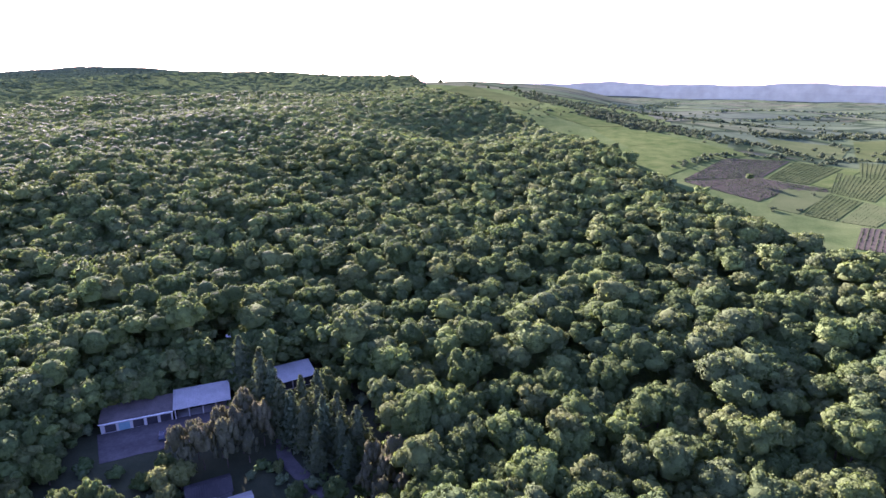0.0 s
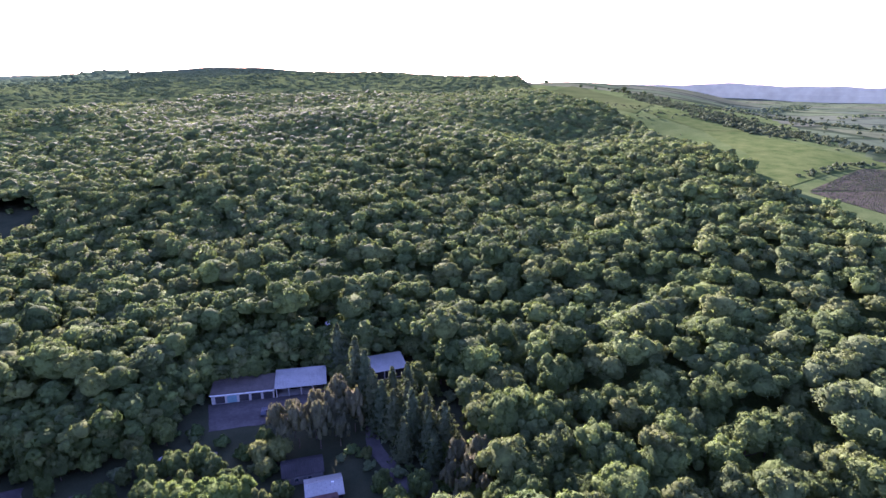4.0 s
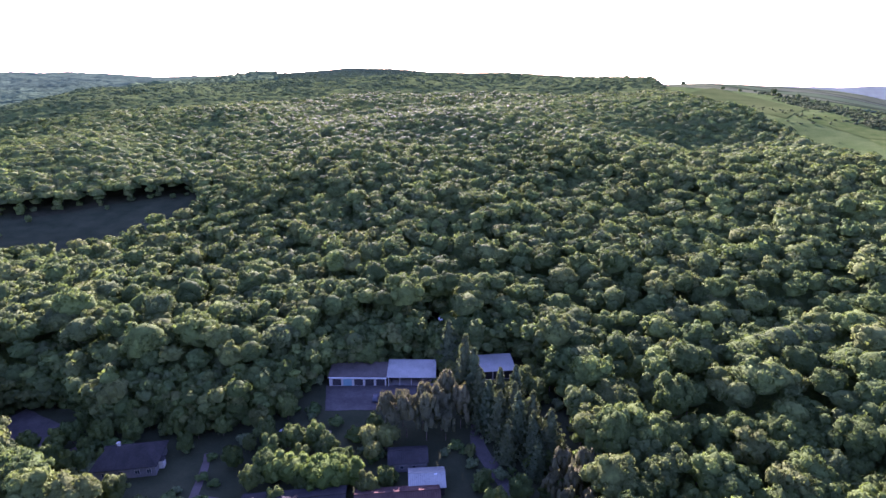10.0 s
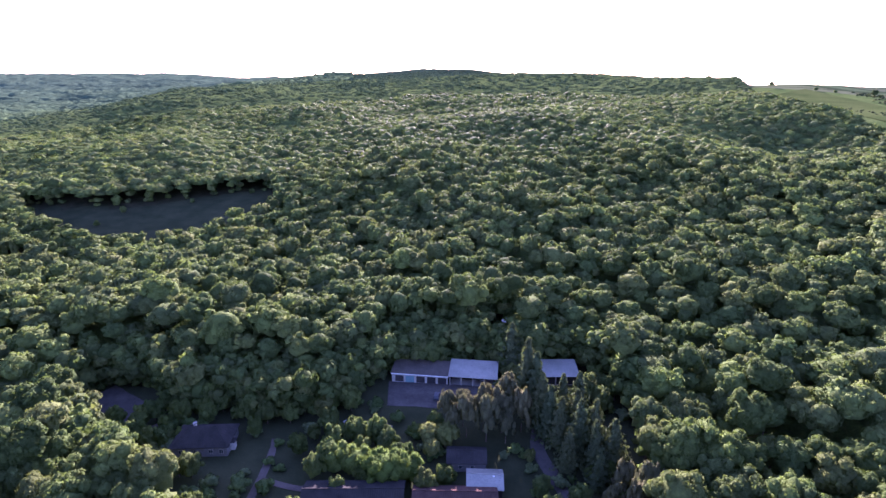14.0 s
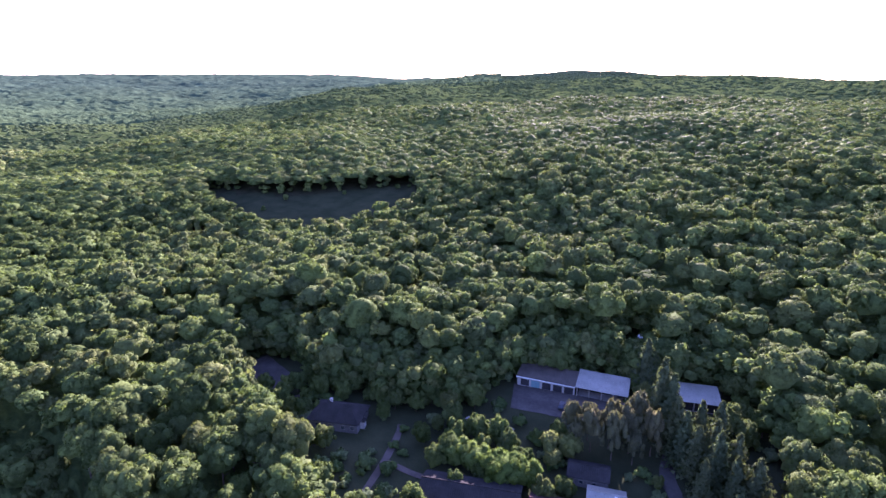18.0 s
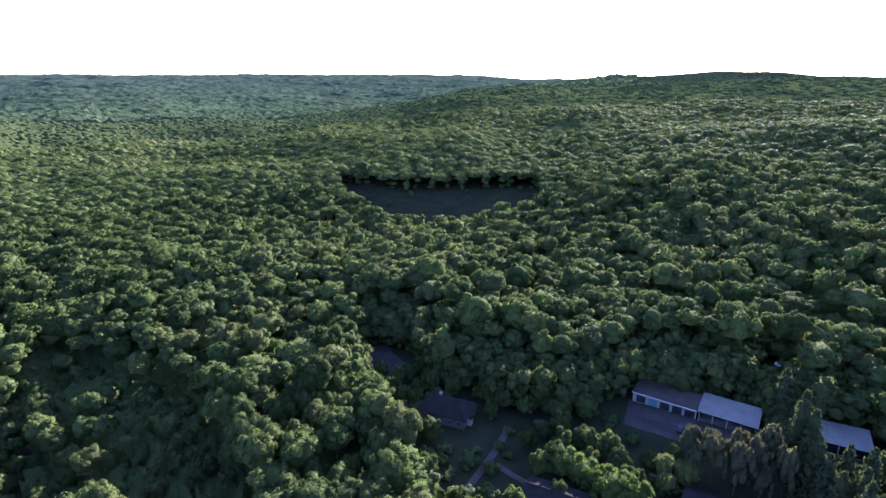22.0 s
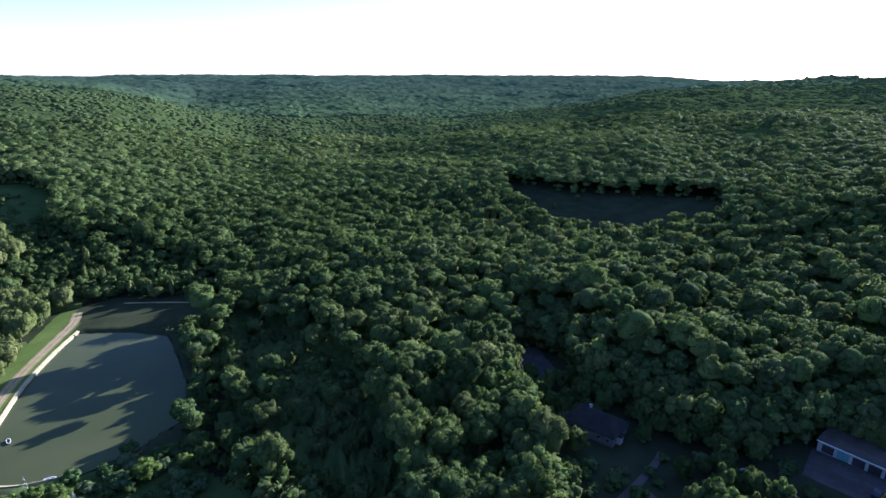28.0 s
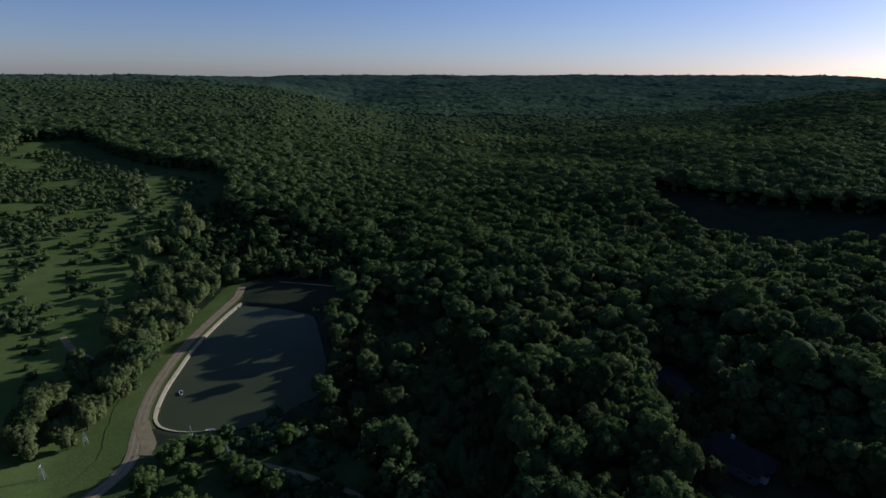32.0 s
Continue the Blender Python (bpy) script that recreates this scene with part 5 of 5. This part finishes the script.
def garage_row():
    turn = 22.0
    root = thing("garage_building", pose(-99, 141, base_z(-90, 145), 0, 0, turn), "long cream garage with dark flat-pitched roof and five bays", "garage")
    L, D, H = 19.2, 8.0, 3.3
    box("wall", (0, D - 0.3, 0), (L, D, 4.4), PLASTER, root)
    box("wall", (0, 0.3, 0), (0.3, D - 0.3, 3.4), PLASTER, root)
    box("lintel", (0, 0, 2.55), (L, 0.35, H), PLASTER, root, "cream plaster band over the doors", 0.02)
    box("floor_slab", (0, 0, -0.2), (L, D, 0.03), CONCRETE, root)
    x = 0.0
    for k, wide in enumerate((1.1, 0.7, 0.75, 0.75, 0.75, 0.5)):
        box("pillar", (x, -0.02, 0), (x + wide, 0.4, 2.545), PLASTER, root, bevel=0.02)
        x += wide
        if k < 5:
            w = 2.92
            if k == 1:
                leaf = box("door", (x, 0.1, 0.04), (x + w, 0.2, 2.54), TEAL, root, "closed teal metal garage door")
                for i in range(5):
                    box("rail", (x + 0.1, 0.06, 0.3 + 0.5 * i), (x + w - 0.1, 0.1, 0.36 + 0.5 * i), TEAL, leaf)
            else:
                # boarded leaf added for an opening, its inner shade as dark colour
                leaf = box("door", (x, 0.3, 0.04), (x + w, 0.36, 2.54), DARK, root, "garage opening in shade, drawn as a dark boarded door")
                for i in range(4):
                    box("board", (x + 0.06 + w * i / 4, 0.27, 0.1), (x + w * (i + 1) / 4 - 0.06, 0.3, 2.46), DARK, leaf)
            x += w
    roof_sheets(root, "roof", -0.3, L + 0.1, -0.45, H + 0.1, D + 0.3, 4.6, ROOF_DARK, 1.2)
    box("fascia", (-0.3, -0.5, H - 0.12), (L + 0.1, -0.45, H + 0.12), WHITE, root, "pale fascia board")


garage_row()


def open_shed(x, y, turn, L, D, H, bays, label, back=5.4, walls=DARK):
    root = thing("open_shed", pose(x, y, base_z(x + 4, y + 4), 0, 0, turn), label, "shed")
    box("wall", (0, D - 0.25, 0), (L, D, back - 0.3), walls, root)
    for px in (0, L - 0.25):
        box("wall", (px, 0.4, 0), (px + 0.25, D - 0.25, H - 0.1), walls, root)
    box("floor_slab", (0, 0, -0.2), (L, D, 0.03), CONCRETE, root)
    for k in range(bays + 1):
        px = (L - 0.3) * k / bays
        box("post", (px, 0, 0), (px + 0.3, 0.3, H - 0.32), PLASTER, root, bevel=0.02)
    box("beam", (0, 0, H - 0.31), (L, 0.3, H - 0.02), WOOD, root)
    roof_sheets(root, "roof", -0.4, L + 0.4, -0.9, H, D + 0.4, back, ROOF_METAL, 1.05)
    return root


open_shed(-80.6, 148.2, 22, 15.6, 8.2, 3.7, 4, "open vehicle shed with a bright pale metal roof")
shed = open_shed(-56, 162, 30, 15.0, 8.0, 3.6, 4, "shed with a pale metal roof and blue-grey walls", 5.2, ROOF_SLATE)
box("wall", (0.32, 0.32, 0), (14.7, 0.42, 3.3), ROOF_SLATE, shed, "blue-grey boarded front")


def yard(name, corners, mat, label, lift=0.12):
    a, b, c, d = (np.array(p, float) for p in corners)
    u, v = np.meshgrid(np.linspace(0, 1, 13), np.linspace(0, 1, 13))
    u, v = u[..., None], v[..., None]
    p = (a * (1 - u) + b * u) * (1 - v) + (d * (1 - u) + c * u) * v
    p = p + 0.25 * np.stack([waves(p[..., 0], p[..., 1], 1.7), waves(p[..., 1], p[..., 0], 1.3)], -1)
    z = land_height(p[..., 0], p[..., 1]) + lift
    i = (np.arange(12)[:, None] * 13 + np.arange(12)).ravel()
    me = arrays_mesh(name, np.concatenate([p, z[..., None]], -1).reshape(-1, 3), np.stack([i, i + 1, i + 14, i + 13], 1), mat)
    return tagged(new(name, me), label, kind="structure")


yard("pavement", [(-92, 128), (-72, 137), (-66, 154.5), (-100, 140.8)], ASPHALT, "grey paved yard before the garages")
yard("pavement", [(-184, 84), (-155, 80), (-153, 92), (-184, 96)], ASPHALT, "grey paved yard between trees")
ribbon("road", [(-46, 140), (-43, 131), (-37, 124), (-29, 116), (-22, 107), (-14, 96), (-4, 84)], 4.0, ASPHALT, 0.15, "grey lane curving past conifers", uneven=0.02)
ribbon("path", [(-110, 98), (-106, 92.5), (-101, 84), (-97, 76), (-94, 69), (-92, 60)], 2.0, FOOTPATH, 0.15, "pale footpath by the house", uneven=0.05)
ribbon("path", [(-100, 83.5), (-95, 84.5), (-89, 86), (-84, 90)], 2.0, FOOTPATH, 0.17, "pale footpath branch to the long shed", uneven=0.05)
ribbon("path", [(-156, 72), (-150, 79), (-147, 87), (-140, 92)], 2.0, FOOTPATH, 0.15, "pale footpath under trees", uneven=0.08)


def cottage():
    """A low house with a hipped blue-grey roof, chimney and white porch."""
    L, D, H, R = 15.0, 10.0, 3.0, 6.2
    root = thing("house", pose(-128.5, 78, base_z(-118, 85) + 0.05, 0, 0, 32), "low house with a blue-grey hipped roof and white porch", "house")
    box("wall", (0, 0, -0.3), (L, 0.35, H), DARK_RENDER, root)
    box("wall", (0, D - 0.35, -0.3), (L, D, H), DARK_RENDER, root)
    box("wall", (0, 0.35, -0.3), (0.35, D - 0.35, H), DARK_RENDER, root)
    box("wall", (L - 0.35, 0.35, -0.3), (L, D - 0.35, H), DARK_RENDER, root)
    roof = None
    o = 0.6
    e = [(-o, -o, H), (L + o, -o, H), (L + o, D + o, H), (-o, D + o, H)]
    r = [(4.2, D / 2, R), (L - 4.2, D / 2, R)]
    for f in ((e[0], e[1], r[1], r[0]), (e[2], e[3], r[0], r[1]), (e[1], e[2], r[1]), (e[3], e[0], r[0])):
        bm = bmesh.new()
        face = bm.faces.new([bm.verts.new(c) for c in f])
        out = bmesh.ops.extrude_face_region(bm, geom=[face])
        bmesh.ops.translate(bm, verts=[g for g in out["geom"] if isinstance(g, bmesh.types.BMVert)], vec=(0, 0, 0.12))
        bmesh.ops.recalc_face_normals(bm, faces=bm.faces)
        slope = part("roof_slope", bm, ROOF_SLATE, root, "blue-grey sheet roof")
        # seams down the slope
        a, b, top = Vector(f[0]), Vector(f[1]), Vector(f[-1])
        n = int((b - a).length / 1.2)
        for k in range(1, n):
            t = k / n
            p = a.lerp(b, t)
            span = (b - a).length
            x = t * span
            run = 4.2 + o
            rise = min(1.0, x / run, (span - x) / run) if len(f) == 4 else min(1.0, x / (span / 2), (span - x) / (span / 2))
            if len(f) == 3:
                q = p + ((top - (a + b) / 2) * rise)
            else:
                up = Vector((0, (D / 2 + o) * (1 if f[0][1] < D / 2 else -1), R - H))
                q = p + up * rise
            bm = bmesh.new()
            bar(bm, p + Vector((0, 0, 0.13)), q + Vector((0, 0, 0.13)), 0.035, 4)
            part("seam", bm, ROOF_SLATE, slope)
    ch = box("chimney", (4.6, D / 2 + 0.4, 5.2), (5.3, D / 2 + 1.1, 6.9), PLASTER, root, "pale rendered chimney", 0.03)
    box("cap", (4.5, D / 2 + 0.3, 6.9), (5.4, D / 2 + 1.2, 7.02), CONCRETE, ch)
    porch = box("porch", (L, 2.6, 0), (L + 1.2, 4.4, 2.4), PLASTER, root, "white porch")
    box("porch_roof", (L - 0.02, 2.3, 2.4), (L + 1.5, 4.7, 2.52), ROOF_SLATE, porch)
    for px in (2.0, 6.0, 10.0, 12.8):
        win = box("window", (px, -0.05, 0.9), (px + 1.2, 0.02, 2.2), PLASTER, root, "pale framed window")
        for k in (0, 1):
            box("pane", (px + 0.08 + 0.56 * k, -0.07, 1.0), (px + 0.56 + 0.56 * k, -0.051, 2.1), GLASS_DARK, win)


cottage()


def gable_hut(x, y, turn, L, D, H, R, roof_mat, wall_mat, label, name="hut", windows=2):
    root = thing(name, pose(x, y, base_z(x + 3, y + 2), 0, 0, turn), label, "building")
    box("wall", (0, 0, -0.4), (L, 0.25, H), wall_mat, root)
    box("wall", (0, D - 0.25, -0.4), (L, D, H), wall_mat, root)
    for px in (0, L - 0.25):
        bm = bmesh.new()
        pr = [(0.25, -0.4), (D - 0.25, -0.4), (D - 0.25, H), (D / 2, R - 0.1), (0.25, H)]
        f0 = [bm.verts.new((px, py, pz)) for py, pz in pr]
        f1 = [bm.verts.new((px + 0.25, py, pz)) for py, pz in pr]
        bm.faces.new(f0[::-1])
        bm.faces.new(f1)
        for k in range(5):
            bm.faces.new((f0[k], f0[(k + 1) % 5], f1[(k + 1) % 5], f1[k]))
        part("gable", bm, wall_mat, root)
    roof_sheets(root, "roof", -0.4, L + 0.4, -0.5, H - 0.05, D / 2, R, roof_mat, 1.1)
    roof_sheets(root, "roof", -0.4, L + 0.4, D + 0.5, H - 0.05, D / 2, R, roof_mat, 1.1)
    bm = bmesh.new()
    bar(bm, (-0.4, D / 2, R + 0.04), (L + 0.4, D / 2, R + 0.04), 0.12, 6)
    part("ridge_cap", bm, roof_mat, root)
    door = box("door", (0.8, -0.06, 0), (1.75, 0.0, 2.05), WOOD, root, "plank door")
    box("handle", (1.6, -0.12, 1.0), (1.66, -0.06, 1.12), GALVANISED, door)
    for k in range(windows):
        px = 2.8 + k * (L - 3.6) / max(windows, 1)
        win = box("window", (px, -0.05, 1.0), (px + 1.1, 0.0, 2.0), PLASTER, root)
        box("pane", (px + 0.08, -0.07, 1.08), (px + 1.02, -0.052, 1.92), GLASS_DARK, win)
    return root


gable_hut(-60.5, 110.5, 27, 10.0, 6.4, 2.9, 4.4, ROOF_SLATE, DARK_RENDER, "small building with a dull grey roof in shade")
hut = gable_hut(-51.5, 104.5, 27, 8.6, 7.0, 2.8, 4.3, ROOF_METAL, ROOF_SLATE, "small blue-grey building with a pale metal roof")
# glint of the sun on the roof, painted as a small white strip
box("roof_light", (6.2, 2.9, 4.05), (6.8, 3.15, 4.16), WHITE, hut, "sun glint on the roof, put in as a white strip")
gable_hut(-82.5, 78.5, 30, 24.0, 9.0, 3.0, 4.6, ROOF_SLATE, DARK_RENDER, "long building with a blue-grey roof and pale eaves", "long_building", 6)
gable_hut(-60.0, 92.5, 28, 20.0, 7.0, 2.8, 4.4, ROOF_RED, DARK_RENDER, "long building with a reddish tiled roof", "long_building", 4)


def gazebo(x, y):
    root = thing("gazebo", pose(x, y, base_z(x, y), 0, 0, 15), "white round-roofed gazebo on tall posts among trees", "gazebo")
    for k in range(6):
        a = k * math.pi / 3
        bm = bmesh.new()
        bar(bm, (math.cos(a) * 1.5, math.sin(a) * 1.5, -0.3), (math.cos(a) * 1.5, math.sin(a) * 1.5, 6.0), 0.09)
        part("post", bm, WOOD, root)
    bm = bmesh.new()
    bmesh.ops.create_cone(bm, cap_ends=True, segments=20, radius1=1.9, radius2=0.4, depth=0.7, matrix=Matrix.Translation((0, 0, 6.3)))
    part("roof", bm, WHITE, root, "white shallow cone roof")


gazebo(-79, 192)


def car(x, y, turn, paint, label):
    root = thing("car", pose(x, y, base_z(x, y) + 0.14, 0, 0, turn), label, "car", "parked cars")
    bm = bmesh.new()
    side = [(-2.1, 0.25), (2.1, 0.25), (2.15, 0.75), (1.1, 0.92), (0.55, 1.4), (-1.2, 1.42), (-1.95, 0.95), (-2.15, 0.8)]
    rows = [[bm.verts.new((px, w * (0.82 if pz > 1.2 else 1.0), pz)) for px, pz in side] for w in (-0.85, 0.85)]
    n = len(side)
    for k in range(n):
        bm.faces.new((rows[0][k], rows[0][(k + 1) % n], rows[1][(k + 1) % n], rows[1][k]))
    bm.faces.new(rows[0][::-1])
    bm.faces.new(rows[1])
    bmesh.ops.recalc_face_normals(bm, faces=bm.faces)
    bmesh.ops.bevel(bm, geom=bm.edges[:], offset=0.06, segments=2, affect="EDGES", profile=0.5)
    part("body", bm, paint, root)
    for w in (-1, 1):
        box("side_window", (-1.1, w * 0.8 - 0.03, 0.98), (0.6, w * 0.8 + 0.03, 1.3), GLASS_DARK, root)
    bm = bmesh.new()
    v = [bm.verts.new(c) for c in ((1.12, -0.68, 0.96), (1.12, 0.68, 0.96), (0.62, 0.62, 1.37), (0.62, -0.62, 1.37))]
    bm.faces.new(v)
    part("windscreen", bm, GLASS_DARK, root).location = (0.035, 0, 0.02)
    for px in (-1.35, 1.35):
        for w in (-0.8, 0.8):
            bm = bmesh.new()
            bmesh.ops.create_cone(bm, cap_ends=True, segments=14, radius1=0.31, radius2=0.31, depth=0.2, matrix=Matrix.Translation((px, w, 0.22)) @ Matrix.Rotation(math.pi / 2, 4, "X"))
            wheel = part("wheel", bm, RUBBER, root)
            bm = bmesh.new()
            bmesh.ops.create_cone(bm, cap_ends=True, segments=10, radius1=0.18, radius2=0.18, depth=0.23, matrix=Matrix.Translation((px, w, 0.22)) @ Matrix.Rotation(math.pi / 2, 4, "X"))
            part("rim", bm, GALVANISED, wheel)


car(-80.5, 139.5, 112, CAR_DARK, "dark parked car on the paved yard")
car(-95.5, 113.5, 20, CAR_WHITE, "white parked car in the shaded yard")
car(-90, 116, 32, CAR_DARK, "dark parked car in the shaded yard")
car(-85.5, 117.5, 24, CAR_DARK, "dark parked car in the shaded yard")


def pile(x, y, turn, n, label):
    root = thing("block_pile", pose(x, y, base_z(x, y) + 0.1, 0, 0, turn), label, "blocks")
    for k in range(n):
        box("block", (k * 1.15, rng.uniform(-0.1, 0.1), 0), (k * 1.15 + 1.05, 0.6, rng.uniform(0.5, 0.9)), CONCRETE, root, bevel=0.03)


pile(-76, 134.8, 22, 5, "row of pale concrete blocks beside the yard")

for model in MODELS:
    for ob in (*model.children_recursive, model):
        bpy.data.objects.remove(ob)
